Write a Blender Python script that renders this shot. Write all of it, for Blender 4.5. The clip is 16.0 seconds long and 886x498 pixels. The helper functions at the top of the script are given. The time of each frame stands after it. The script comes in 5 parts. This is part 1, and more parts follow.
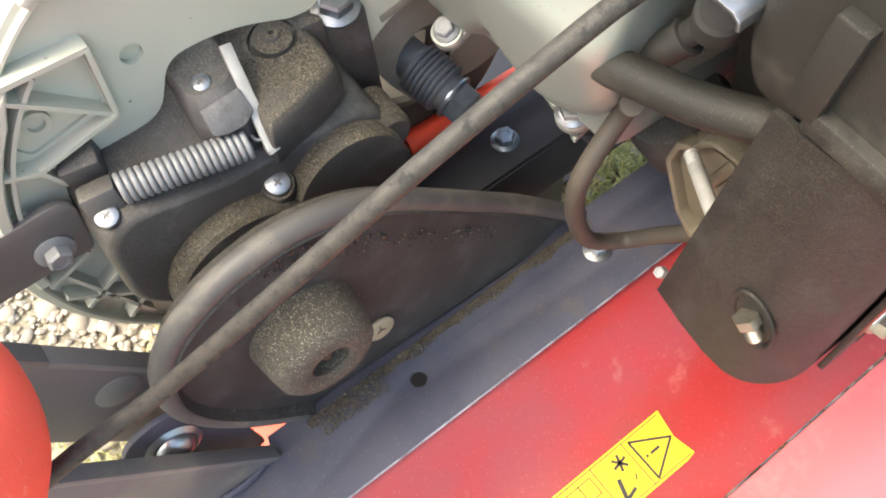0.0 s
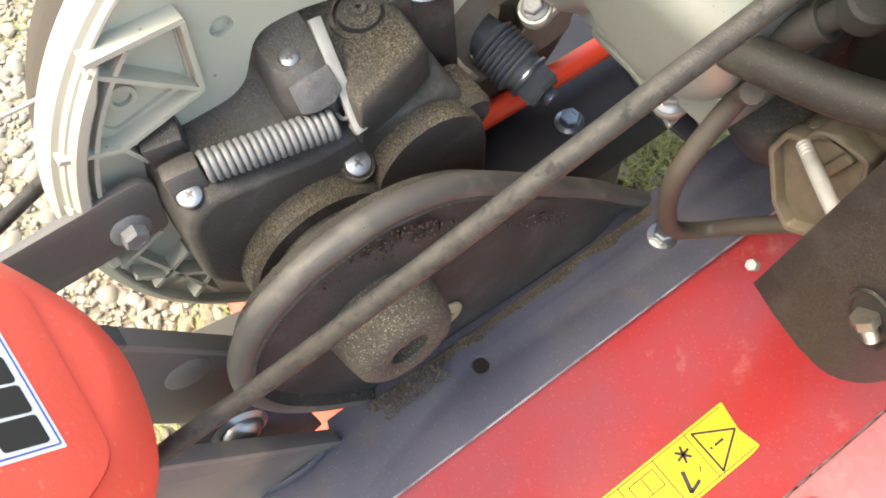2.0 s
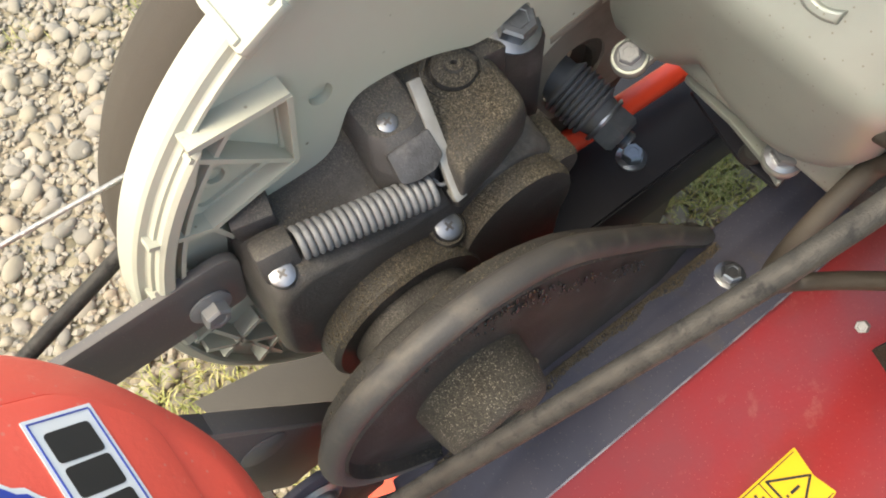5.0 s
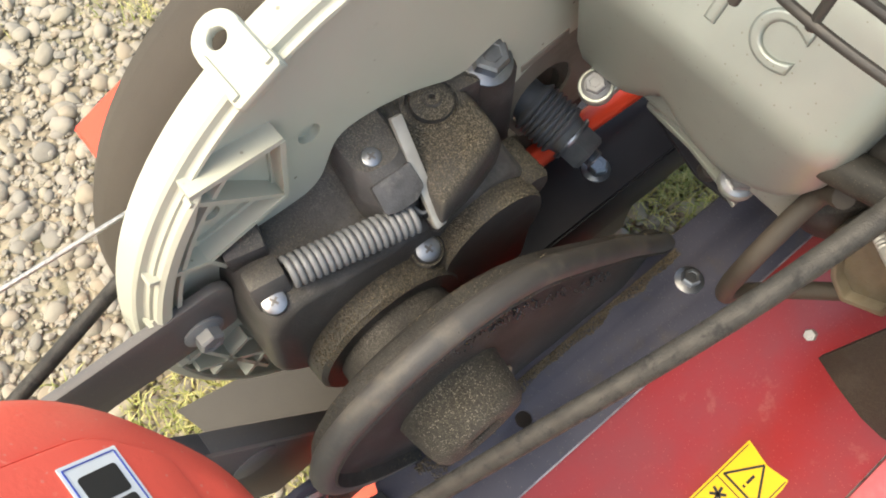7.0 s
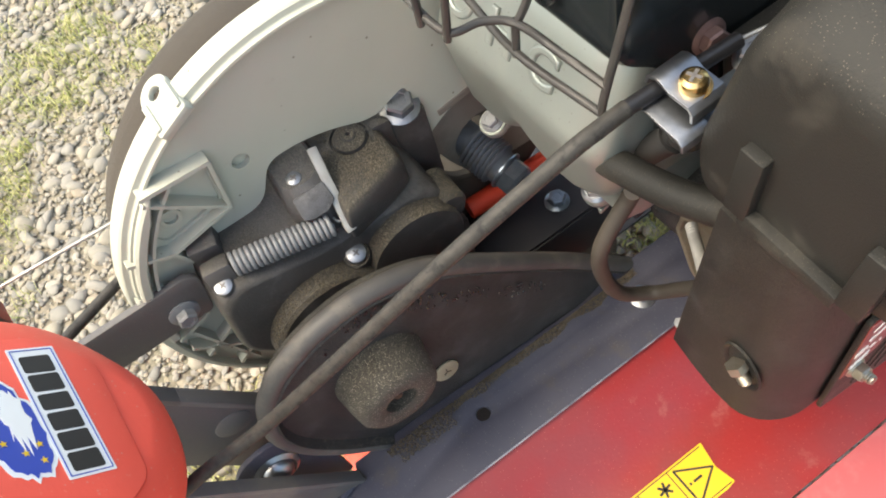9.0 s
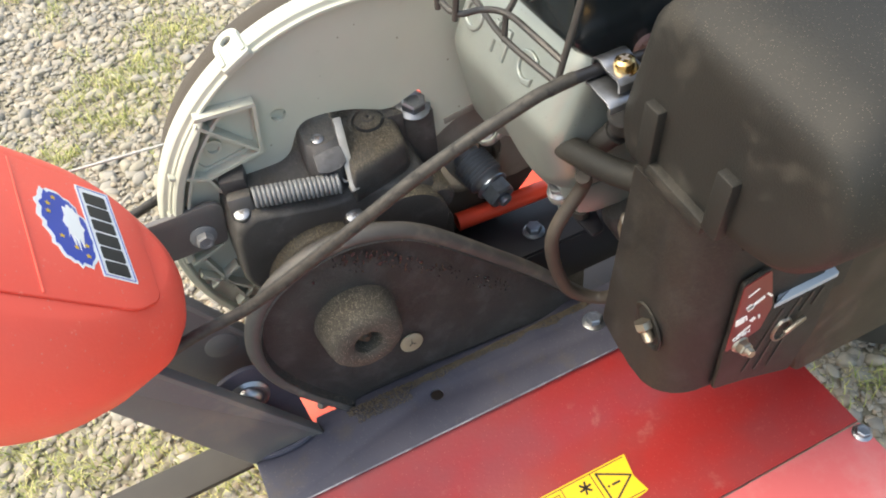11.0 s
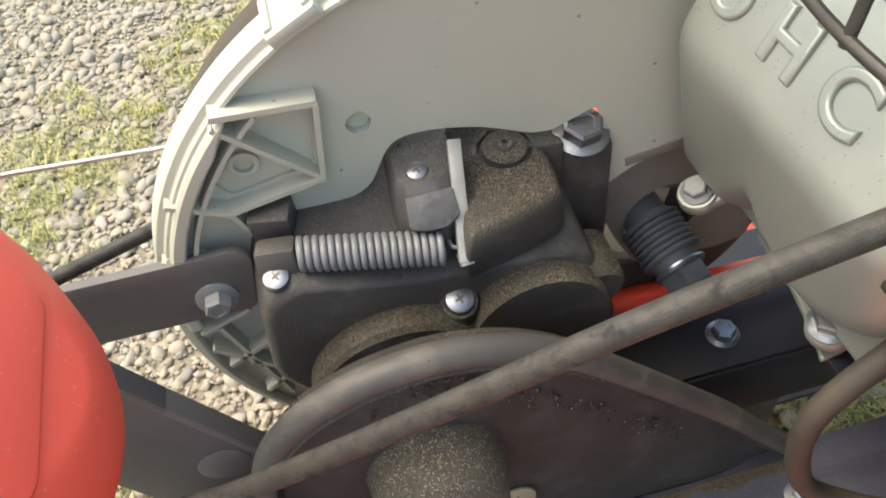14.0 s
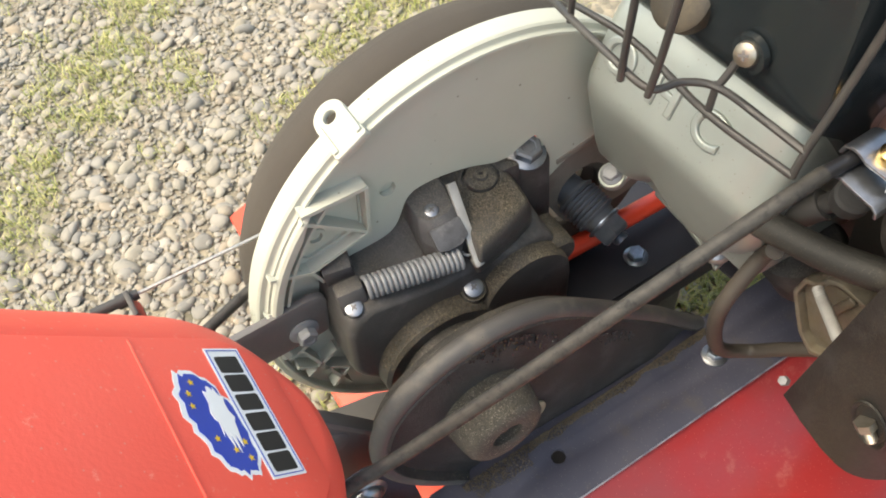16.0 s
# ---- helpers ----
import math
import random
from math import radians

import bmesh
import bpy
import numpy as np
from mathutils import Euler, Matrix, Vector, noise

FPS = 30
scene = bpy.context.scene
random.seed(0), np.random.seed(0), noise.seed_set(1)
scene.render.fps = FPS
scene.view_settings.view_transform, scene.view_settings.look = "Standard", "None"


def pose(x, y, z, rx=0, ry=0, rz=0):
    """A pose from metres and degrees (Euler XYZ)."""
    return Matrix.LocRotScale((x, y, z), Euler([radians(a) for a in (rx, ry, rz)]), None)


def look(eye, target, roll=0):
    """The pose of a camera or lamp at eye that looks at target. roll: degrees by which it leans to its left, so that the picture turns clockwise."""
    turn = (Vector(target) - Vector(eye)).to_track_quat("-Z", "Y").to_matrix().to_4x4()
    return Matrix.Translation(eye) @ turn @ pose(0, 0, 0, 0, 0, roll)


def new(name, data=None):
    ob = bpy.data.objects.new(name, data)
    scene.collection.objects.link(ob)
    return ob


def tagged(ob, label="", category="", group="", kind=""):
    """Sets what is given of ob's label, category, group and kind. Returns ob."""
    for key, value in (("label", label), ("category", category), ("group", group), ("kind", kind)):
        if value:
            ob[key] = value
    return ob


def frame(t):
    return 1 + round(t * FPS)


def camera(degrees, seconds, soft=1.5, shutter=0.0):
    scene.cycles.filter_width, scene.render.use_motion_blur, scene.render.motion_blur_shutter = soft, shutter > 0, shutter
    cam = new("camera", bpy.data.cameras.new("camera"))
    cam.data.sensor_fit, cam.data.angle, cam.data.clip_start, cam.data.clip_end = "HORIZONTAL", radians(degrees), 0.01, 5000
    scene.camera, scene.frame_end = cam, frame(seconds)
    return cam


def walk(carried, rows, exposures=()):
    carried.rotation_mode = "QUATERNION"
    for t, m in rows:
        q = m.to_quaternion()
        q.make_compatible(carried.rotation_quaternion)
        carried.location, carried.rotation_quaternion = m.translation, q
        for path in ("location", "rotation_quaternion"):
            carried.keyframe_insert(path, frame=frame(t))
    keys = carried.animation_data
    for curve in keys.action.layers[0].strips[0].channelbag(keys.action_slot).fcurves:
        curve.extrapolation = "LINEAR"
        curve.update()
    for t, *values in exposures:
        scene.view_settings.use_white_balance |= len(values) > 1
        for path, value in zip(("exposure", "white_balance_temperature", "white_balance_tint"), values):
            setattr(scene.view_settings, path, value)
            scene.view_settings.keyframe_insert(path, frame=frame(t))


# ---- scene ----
cam = camera(59.2, 16.0, soft=1.9)
ROWS = [
    (0.0, -0.0602, -0.1674, 0.8298, 28.47, 4.29, -37.01),
    (0.5, -0.0715, -0.1848, 0.8353, 30.41, 4.68, -37.27),
    (1.0, -0.0834, -0.1815, 0.8123, 29.48, 5.53, -38.17),
    (1.5, -0.0795, -0.1626, 0.8127, 27.26, 4.79, -35.84),
    (2.0, -0.0884, -0.1329, 0.8240, 26.70, 3.65, -35.92),
    (2.5, -0.1013, -0.1356, 0.8285, 28.24, 3.34, -36.04),
    (3.0, -0.1021, -0.0789, 0.8253, 29.83, 1.48, -36.00),
    (3.5, -0.1090, -0.0596, 0.7998, 31.19, 0.55, -35.56),
    (4.0, -0.1107, -0.0700, 0.7993, 32.81, 1.10, -33.14),
    (4.2, -0.1106, -0.0708, 0.8169, 31.18, 1.95, -33.84),
    (6.3, -0.1062, -0.0439, 0.8244, 23.64, 2.17, -39.12),
    (6.5, -0.1196, -0.0668, 0.8161, 25.45, 0.73, -36.72),
    (7.0, -0.1100, -0.0507, 0.8503, 24.34, 0.04, -39.62),
    (7.5, -0.1238, -0.0575, 0.8962, 24.57, 0.20, -41.65),
    (8.0, -0.1273, -0.1325, 0.9351, 30.73, 4.32, -44.38),
    (8.5, -0.0902, -0.1708, 0.9296, 30.52, 8.96, -45.17),
    (9.0, -0.0448, -0.2079, 0.9047, 30.94, 11.22, -34.55),
    (9.5, -0.0888, -0.2493, 0.8822, 33.25, 9.14, -33.86),
    (9.7, -0.0976, -0.2708, 0.8827, 35.76, 9.65, -34.40),
    (11.8, -0.0931, -0.3414, 0.9310, 42.17, 2.48, -20.34),
    (12.0, -0.0901, -0.3178, 0.9078, 42.22, 2.28, -19.92),
    (12.5, -0.0853, -0.2552, 0.8569, 41.30, 3.80, -19.58),
    (13.0, -0.0768, -0.1944, 0.8070, 41.21, 2.50, -15.49),
    (13.5, -0.0586, -0.1420, 0.7711, 39.77, 3.77, -14.43),
    (14.0, -0.0532, -0.1405, 0.7844, 41.26, 5.11, -14.68),
    (14.5, -0.0508, -0.1758, 0.8295, 41.46, 7.79, -15.65),
    (15.0, -0.0551, -0.1986, 0.8415, 42.37, 8.55, -15.55),
    (15.5, -0.0810, -0.1474, 0.8502, 37.05, 5.87, -23.62),
    (16.0, -0.1359, -0.1690, 0.9310, 35.09, 6.08, -31.70),
]
walk(cam, [(t, pose(x, y, z, rx, ry, rz)) for t, x, y, z, rx, ry, rz in ROWS],
     exposures=[(0.0, 2.59, 7250, 2), (1.5, 2.56, 7350, 2), (2.5, 2.36, 7550, 2), (3.3, 1.80, 7550, 2), (4.2, 1.77, 7550, 2), (6.3, 2.06, 7550, 2), (7.0, 1.88, 7550, 2), (7.5, 1.79, 7650, 2), (9.0, 1.94, 7250, 2), (12.0, 1.96, 7150, 2), (13.0, 2.00, 7350, 2), (16.0, 1.82, 7350, 2)])

# ---- light ----
world = bpy.data.worlds.new("sky")
scene.world = world
world.use_nodes = True
wn, wl = world.node_tree.nodes, world.node_tree.links
sky = wn.new("ShaderNodeTexSky")
sky.sky_type = "NISHITA"
sky.sun_disc = False
sky.sun_elevation, sky.sun_rotation = radians(60), radians(288)
sky.dust_density, sky.ozone_density = 5.0, 1.0
wl.new(sky.outputs[0], wn["Background"].inputs[0])
wn["Background"].inputs[1].default_value = 0.15
sun_data = bpy.data.lights.new("sun", "SUN")
sun_data.energy, sun_data.angle, sun_data.color = 0.12, radians(30), (1.0, 0.95, 0.87)
sun = new("sun", sun_data)
sun.matrix_world = look((-1.5, 0.49, 2.9), (0, 0, 0.3))

# ---- materials ----


def material(name, colour, rough=0.5, metal=0.0, second=None, scale=60.0, amount=0.5, bump=0.15, fine=900.0, coat=0.0,
             third=None, third_scale=12.0, third_lo=0.52, third_hi=0.68, spec=0.5):
    """A surface with a base colour, a second colour in fine grain, and a third in larger patches, mostly wear or soil.
    """
    m = bpy.data.materials.new(name)
    m.use_nodes = True
    n, l = m.node_tree.nodes, m.node_tree.links
    b = n["Principled BSDF"]
    b.inputs["Roughness"].default_value, b.inputs["Metallic"].default_value = rough, metal
    b.inputs["Coat Weight"].default_value = coat
    b.inputs["Coat Roughness"].default_value = 0.12
    b.inputs["Specular IOR Level"].default_value = spec
    co = n.new("ShaderNodeTexCoord")
    second = second or tuple(c * 0.8 for c in colour)
    t1 = n.new("ShaderNodeTexNoise")
    t1.inputs["Scale"].default_value, t1.inputs["Detail"].default_value = scale, 6
    l.new(co.outputs["Object"], t1.inputs["Vector"])
    r1 = n.new("ShaderNodeMapRange")
    r1.inputs[1].default_value, r1.inputs[2].default_value, r1.inputs[4].default_value = 0.38, 0.64, amount
    l.new(t1.outputs["Fac"], r1.inputs[0])
    mix = n.new("ShaderNodeMix")
    mix.data_type = "RGBA"
    mix.inputs["A"].default_value, mix.inputs["B"].default_value = (*colour, 1), (*second, 1)
    l.new(r1.outputs[0], mix.inputs["Factor"])
    out = mix.outputs["Result"]
    if third:
        t3 = n.new("ShaderNodeTexNoise")
        t3.inputs["Scale"].default_value, t3.inputs["Detail"].default_value, t3.inputs["Roughness"].default_value = third_scale, 8, 0.7
        l.new(co.outputs["Object"], t3.inputs["Vector"])
        r3 = n.new("ShaderNodeMapRange")
        r3.inputs[1].default_value, r3.inputs[2].default_value = third_lo, third_hi
        l.new(t3.outputs["Fac"], r3.inputs[0])
        mx = n.new("ShaderNodeMix")
        mx.data_type = "RGBA"
        mx.inputs["B"].default_value = (*third, 1)
        l.new(out, mx.inputs["A"])
        l.new(r3.outputs[0], mx.inputs["Factor"])
        out = mx.outputs["Result"]
        rr = n.new("ShaderNodeMapRange")
        rr.inputs[3].default_value, rr.inputs[4].default_value = rough, min(1.0, rough + 0.3)
        l.new(r3.outputs[0], rr.inputs[0])
        l.new(rr.outputs[0], b.inputs["Roughness"])
    l.new(out, b.inputs["Base Color"])
    tb = n.new("ShaderNodeTexNoise")
    tb.inputs["Scale"].default_value, tb.inputs["Detail"].default_value = fine, 4
    l.new(co.outputs["Object"], tb.inputs["Vector"])
    bp = n.new("ShaderNodeBump")
    bp.inputs["Strength"].default_value, bp.inputs["Distance"].default_value = bump, 0.001
    l.new(tb.outputs["Fac"], bp.inputs["Height"])
    l.new(bp.outputs[0], b.inputs["Normal"])
    return m


def dusty(name, colour, dust=(0.200, 0.178, 0.135), rough=0.5, low=0.05, high=0.7, clump=26.0, cover=0.85, spec=0.5):
    """A dark part on whose upward faces dry clippings and dust have settled."""
    m = material(name, colour, rough, second=tuple(c * 1.5 for c in colour), scale=30, amount=0.6, bump=0.35, spec=spec,
                 third=tuple(min(1, c * 2.3 + 0.006) for c in colour), third_scale=38, third_lo=0.5, third_hi=0.76)
    n, l = m.node_tree.nodes, m.node_tree.links
    b = n["Principled BSDF"]
    old = b.inputs["Base Color"].links[0].from_socket
    co, geo = n.new("ShaderNodeTexCoord"), n.new("ShaderNodeNewGeometry")
    sep = n.new("ShaderNodeSeparateXYZ")
    l.new(geo.outputs["Normal"], sep.inputs[0])
    up = n.new("ShaderNodeMapRange")
    up.inputs[1].default_value, up.inputs[2].default_value = low, high
    l.new(sep.outputs["Z"], up.inputs[0])
    big, grain = n.new("ShaderNodeTexNoise"), n.new("ShaderNodeTexVoronoi")
    big.inputs["Scale"].default_value, big.inputs["Detail"].default_value = clump, 5
    grain.inputs["Scale"].default_value = 2600
    stretch = n.new("ShaderNodeMapping")
    stretch.inputs["Scale"].default_value = (1.0, 0.8, 0.9)
    l.new(co.outputs["Object"], stretch.inputs[0])
    l.new(stretch.outputs[0], grain.inputs["Vector"])
    l.new(co.outputs["Object"], big.inputs["Vector"])
    rb = n.new("ShaderNodeMapRange")
    rb.inputs[1].default_value, rb.inputs[2].default_value = 0.22, 0.66
    l.new(big.outputs["Fac"], rb.inputs[0])
    m1 = n.new("ShaderNodeMath")
    m1.operation = "MULTIPLY"
    l.new(up.outputs[0], m1.inputs[0])
    l.new(rb.outputs[0], m1.inputs[1])
    m2 = n.new("ShaderNodeMath")
    m2.operation = "MULTIPLY"
    m2.inputs[1].default_value = cover
    l.new(m1.outputs[0], m2.inputs[0])
    ramp = n.new("ShaderNodeValToRGB")
    ramp.color_ramp.elements[0].color = (*(c * 0.22 for c in dust), 1)
    ramp.color_ramp.elements[1].color = (*(min(1, c * 2.6) for c in dust), 1)
    ramp.color_ramp.elements[0].position, ramp.color_ramp.elements[1].position = 0.1, 1.0
    mid = ramp.color_ramp.elements.new(0.7)
    mid.color = (*(c * 0.85 for c in dust), 1)
    sepc = n.new("ShaderNodeSeparateColor")
    l.new(grain.outputs["Color"], sepc.inputs[0])
    l.new(sepc.outputs[0], ramp.inputs[0])
    mx = n.new("ShaderNodeMix")
    mx.data_type = "RGBA"
    l.new(old, mx.inputs["A"])
    l.new(ramp.outputs[0], mx.inputs["B"])
    l.new(m2.outputs[0], mx.inputs["Factor"])
    l.new(mx.outputs["Result"], b.inputs["Base Color"])
    rr = n.new("ShaderNodeMapRange")
    rr.inputs[3].default_value, rr.inputs[4].default_value = rough, 0.95
    l.new(m2.outputs[0], rr.inputs[0])
    l.new(rr.outputs[0], b.inputs["Roughness"])
    bp = b.inputs["Normal"].links[0].from_node
    hm = n.new("ShaderNodeMath")
    hm.operation = "MULTIPLY"
    l.new(sepc.outputs[1], hm.inputs[0])
    l.new(m2.outputs[0], hm.inputs[1])
    b2 = n.new("ShaderNodeBump")
    b2.inputs["Strength"].default_value, b2.inputs["Distance"].default_value = 0.8, 0.0010
    l.new(hm.outputs[0], b2.inputs["Height"])
    l.new(bp.outputs[0], b2.inputs["Normal"])
    l.new(b2.outputs[0], b.inputs["Normal"])
    return m


PAINT = material("blue_grey_paint", (0.042, 0.044, 0.064), 0.64, second=(0.053, 0.053, 0.072), scale=34, amount=1.0, bump=0.15, third=(0.078, 0.068, 0.064), third_scale=30, third_lo=0.54, third_hi=0.76, spec=0.3)
STEEL_DARK = material("dark_grey_steel", (0.108, 0.104, 0.104), 0.55, second=(0.128, 0.122, 0.12), scale=20, bump=0.08, third=(0.19, 0.17, 0.14), third_scale=10)
BROWN_STEEL = material("dusty_brown_steel", (0.040, 0.036, 0.031), 0.75, second=(0.055, 0.049, 0.041), scale=25, bump=0.15)
BLACK_STEEL = material("black_steel", (0.016, 0.017, 0.022), 0.45, second=(0.022, 0.022, 0.027), scale=25, bump=0.08, third=(0.045, 0.041, 0.035), third_scale=14, third_lo=0.58, third_hi=0.8, spec=0.22)
RED = material("red_paint", (0.245, 0.014, 0.013), 0.42, second=(0.215, 0.024, 0.024), scale=22, amount=1.0, bump=0.2, fine=350, coat=0.16, third=(0.31, 0.085, 0.070), third_scale=34, third_lo=0.60, third_hi=0.76)
# The pink is the sky's reflection on the outer panel, put into its colour.
SHEEN_RED = material("faded_red_paint", (0.52, 0.12, 0.125), 0.28, second=(0.49, 0.13, 0.14), scale=6, bump=0.05, coat=0.6, third=(0.50, 0.24, 0.23), third_scale=9, third_lo=0.5, third_hi=0.75)
ORANGE = material("orange_red_paint", (0.72, 0.06, 0.025), 0.45, second=(0.66, 0.06, 0.03), scale=12, bump=0.04)
RED_PLASTIC = material("red_plastic", (0.86, 0.100, 0.064), 0.5, second=(0.81, 0.118, 0.080), scale=14, bump=0.14, fine=500, third=(0.88, 0.25, 0.18), third_scale=150, third_lo=0.62, third_hi=0.72)
WHITE_PLASTIC = material("pale_plastic", (0.432, 0.446, 0.382), 0.6, second=(0.39, 0.404, 0.345), scale=16, amount=0.6, bump=0.05, third=(0.35, 0.34, 0.28), third_scale=55, third_lo=0.66, third_hi=0.86)
TYRE = material("brown_grey_rubber", (0.056, 0.048, 0.039), 0.85, second=(0.072, 0.062, 0.049), scale=20, bump=0.7, fine=2300)
RUBBER = material("black_rubber", (0.02, 0.02, 0.02), 0.7, second=(0.035, 0.033, 0.03), scale=30, bump=0.2)
GEARBOX = dusty("gearbox_black", (0.037, 0.036, 0.036), dust=(0.122, 0.107, 0.080), rough=0.45, low=0.25, high=0.85, cover=0.95, clump=34, spec=0.3)
HAZY = dusty("gearbox_hazy_top", (0.052, 0.050, 0.049), dust=(0.13, 0.118, 0.095), rough=0.42, low=0.3, high=1.0, cover=0.30, clump=45, spec=0.35)
GUARD = dusty("guard_black_plastic", (0.021, 0.0205, 0.021), dust=(0.15, 0.14, 0.12), rough=0.55, low=-0.1, high=0.7, cover=0.30, clump=55, spec=0.25)
HUB = dusty("hub_dusty", (0.04, 0.036, 0.03), dust=(0.060, 0.052, 0.037), rough=0.75, low=-0.2, high=0.8, cover=0.85, clump=40)
RIM = material("worn_grey_plastic", (0.050, 0.048, 0.048), 0.55, second=(0.068, 0.065, 0.062), scale=40, bump=0.2, third=(0.14, 0.126, 0.106), third_scale=28, third_lo=0.5, third_hi=0.72)
CABLE = material("dusty_cable_sheath", (0.043, 0.040, 0.035), 0.5, second=(0.024, 0.0225, 0.020), scale=170, amount=0.9, bump=0.35, fine=1400, third=(0.018, 0.018, 0.018), third_scale=190, third_lo=0.52, third_hi=0.64, spec=0.35)
BLACK_CABLE = material("black_cable_sheath", (0.015, 0.015, 0.017), 0.35, bump=0.1)
HOSE = material("brown_hose_rubber", (0.032, 0.027, 0.022), 0.65, second=(0.066, 0.054, 0.043), scale=40, bump=0.15)
NUT_STEEL = material("dull_yellowed_steel", (0.31, 0.285, 0.24), 0.38, 0.9, second=(0.20, 0.175, 0.135), scale=260, bump=0.08)
ZINC = material("zinc_plated_steel", (0.29, 0.305, 0.33), 0.36, 0.95, second=(0.19, 0.20, 0.22), scale=220, bump=0.08)
SPRING = material("grey_coated_spring_wire", (0.20, 0.21, 0.225), 0.5, 0.2, second=(0.15, 0.155, 0.165), scale=150, bump=0.1)
BRASS = material("yellow_passivated_steel", (0.66, 0.46, 0.20), 0.25, 1.0, second=(0.46, 0.27, 0.10), scale=200, bump=0.05)
ALUMINIUM = material("cast_aluminium", (0.315, 0.345, 0.325), 0.44, 0.6, second=(0.26, 0.288, 0.27), scale=18, amount=0.8, bump=0.10, fine=2000, third=(0.13, 0.115, 0.09), third_scale=85, third_lo=0.66, third_hi=0.80)
CARB = material("dirty_aluminium", (0.026, 0.022, 0.016), 0.55, 0.1, second=(0.050, 0.041, 0.028), scale=50, bump=0.3, third=(0.085, 0.07, 0.048), third_scale=45)
BLACK_PLASTIC = material("black_plastic", (0.0125, 0.0125, 0.0115), 0.6, second=(0.018, 0.0175, 0.015), scale=20, bump=0.25, fine=1100, third=(0.045, 0.041, 0.034), third_scale=26, third_lo=0.54, third_hi=0.74, spec=0.32)
BROWN_PLASTIC = dusty("dusty_brown_black_plastic", (0.0105, 0.0105, 0.0105), dust=(0.047, 0.040, 0.029), rough=0.5, low=-0.9, high=0.7, cover=0.38, clump=30, spec=0.28)
SHROUD = material("glossy_black_shroud", (0.012, 0.016, 0.018), 0.22, second=(0.018, 0.022, 0.024), scale=12, bump=0.03)
WIRE = material("dull_black_wire", (0.026, 0.026, 0.026), 0.5, second=(0.060, 0.055, 0.048), scale=60, bump=0.15)
CABLE_WIRE = material("bare_steel_cable", (0.50, 0.49, 0.46), 0.35, 0.8, second=(0.3, 0.29, 0.27), scale=500, bump=0.4, fine=1200)
YELLOW = material("yellow_label_film", (0.68, 0.45, 0.02), 0.4, second=(0.62, 0.41, 0.025), scale=40, bump=0.03, third=(0.62, 0.40, 0.06), third_scale=60, third_lo=0.62, third_hi=0.8)
INK_AND_GAP = material("black_ink", (0.022, 0.020, 0.018), 0.5, bump=0.03)
WHITE_FILM = material("white_label_film", (0.78, 0.78, 0.76), 0.35, second=(0.72, 0.71, 0.68), scale=60, bump=0.03)
BLUE_FILM = material("blue_label_film", (0.03, 0.06, 0.36), 0.35, second=(0.035, 0.07, 0.40), scale=50, bump=0.03)
CREAM = material("pale_round_tag", (0.26, 0.23, 0.16), 0.55, second=(0.17, 0.145, 0.10), scale=90, bump=0.1)
PANEL_SHEEN = material("grey_blue_painted_steel", (0.36, 0.40, 0.44), 0.4, second=(0.30, 0.33, 0.36), scale=22, bump=0.06)


def speckle(m, colour, scale=700.0, share=0.12):
    """Strews fine loose grains of one colour over a material: some cells of a scatter carry a small dot."""
    n, l = m.node_tree.nodes, m.node_tree.links
    b = n["Principled BSDF"]
    co, cells, sep = n.new("ShaderNodeTexCoord"), n.new("ShaderNodeTexVoronoi"), n.new("ShaderNodeSeparateColor")
    cells.inputs["Scale"].default_value = scale
    l.new(co.outputs["Object"], cells.inputs["Vector"])
    l.new(cells.outputs["Color"], sep.inputs[0])
    some, dot, both = n.new("ShaderNodeMath"), n.new("ShaderNodeMapRange"), n.new("ShaderNodeMath")
    some.operation, some.inputs[1].default_value = "LESS_THAN", share
    l.new(sep.outputs[0], some.inputs[0])
    dot.inputs[1].default_value, dot.inputs[2].default_value, dot.inputs[3].default_value, dot.inputs[4].default_value = 0.22, 0.42, 0.9, 0.0
    l.new(cells.outputs["Distance"], dot.inputs[0])
    both.operation = "MULTIPLY"
    l.new(some.outputs[0], both.inputs[0])
    l.new(dot.outputs[0], both.inputs[1])
    mx = n.new("ShaderNodeMix")
    mx.data_type = "RGBA"
    mx.inputs["B"].default_value = (*colour, 1)
    l.new(b.inputs["Base Color"].links[0].from_socket, mx.inputs["A"])
    l.new(both.outputs[0], mx.inputs["Factor"])
    l.new(mx.outputs["Result"], b.inputs["Base Color"])


speckle(BLACK_PLASTIC, (0.085, 0.075, 0.055), 1700, 0.10)
speckle(BROWN_PLASTIC, (0.085, 0.074, 0.052), 1900, 0.22)
speckle(HUB, (0.32, 0.29, 0.23), 1250, 0.24)
speckle(GUARD, (0.08, 0.073, 0.062), 1500, 0.10)
speckle(ALUMINIUM, (0.19, 0.18, 0.155), 900, 0.015)
speckle(WHITE_PLASTIC, (0.17, 0.16, 0.125), 380, 0.007)
speckle(RED_PLASTIC, (0.78, 0.20, 0.15), 650, 0.04)
speckle(RED, (0.33, 0.075, 0.06), 900, 0.06)
speckle(PAINT, (0.12, 0.115, 0.115), 900, 0.08)
speckle(STEEL_DARK, (0.17, 0.155, 0.13), 900, 0.08)
GROUND = material("earth_and_grit", (0.23, 0.195, 0.13), 0.95, second=(0.17, 0.15, 0.09), scale=40, bump=0.8, fine=160, third=(0.17, 0.18, 0.075), third_scale=2.2, third_lo=0.48, third_hi=0.62)


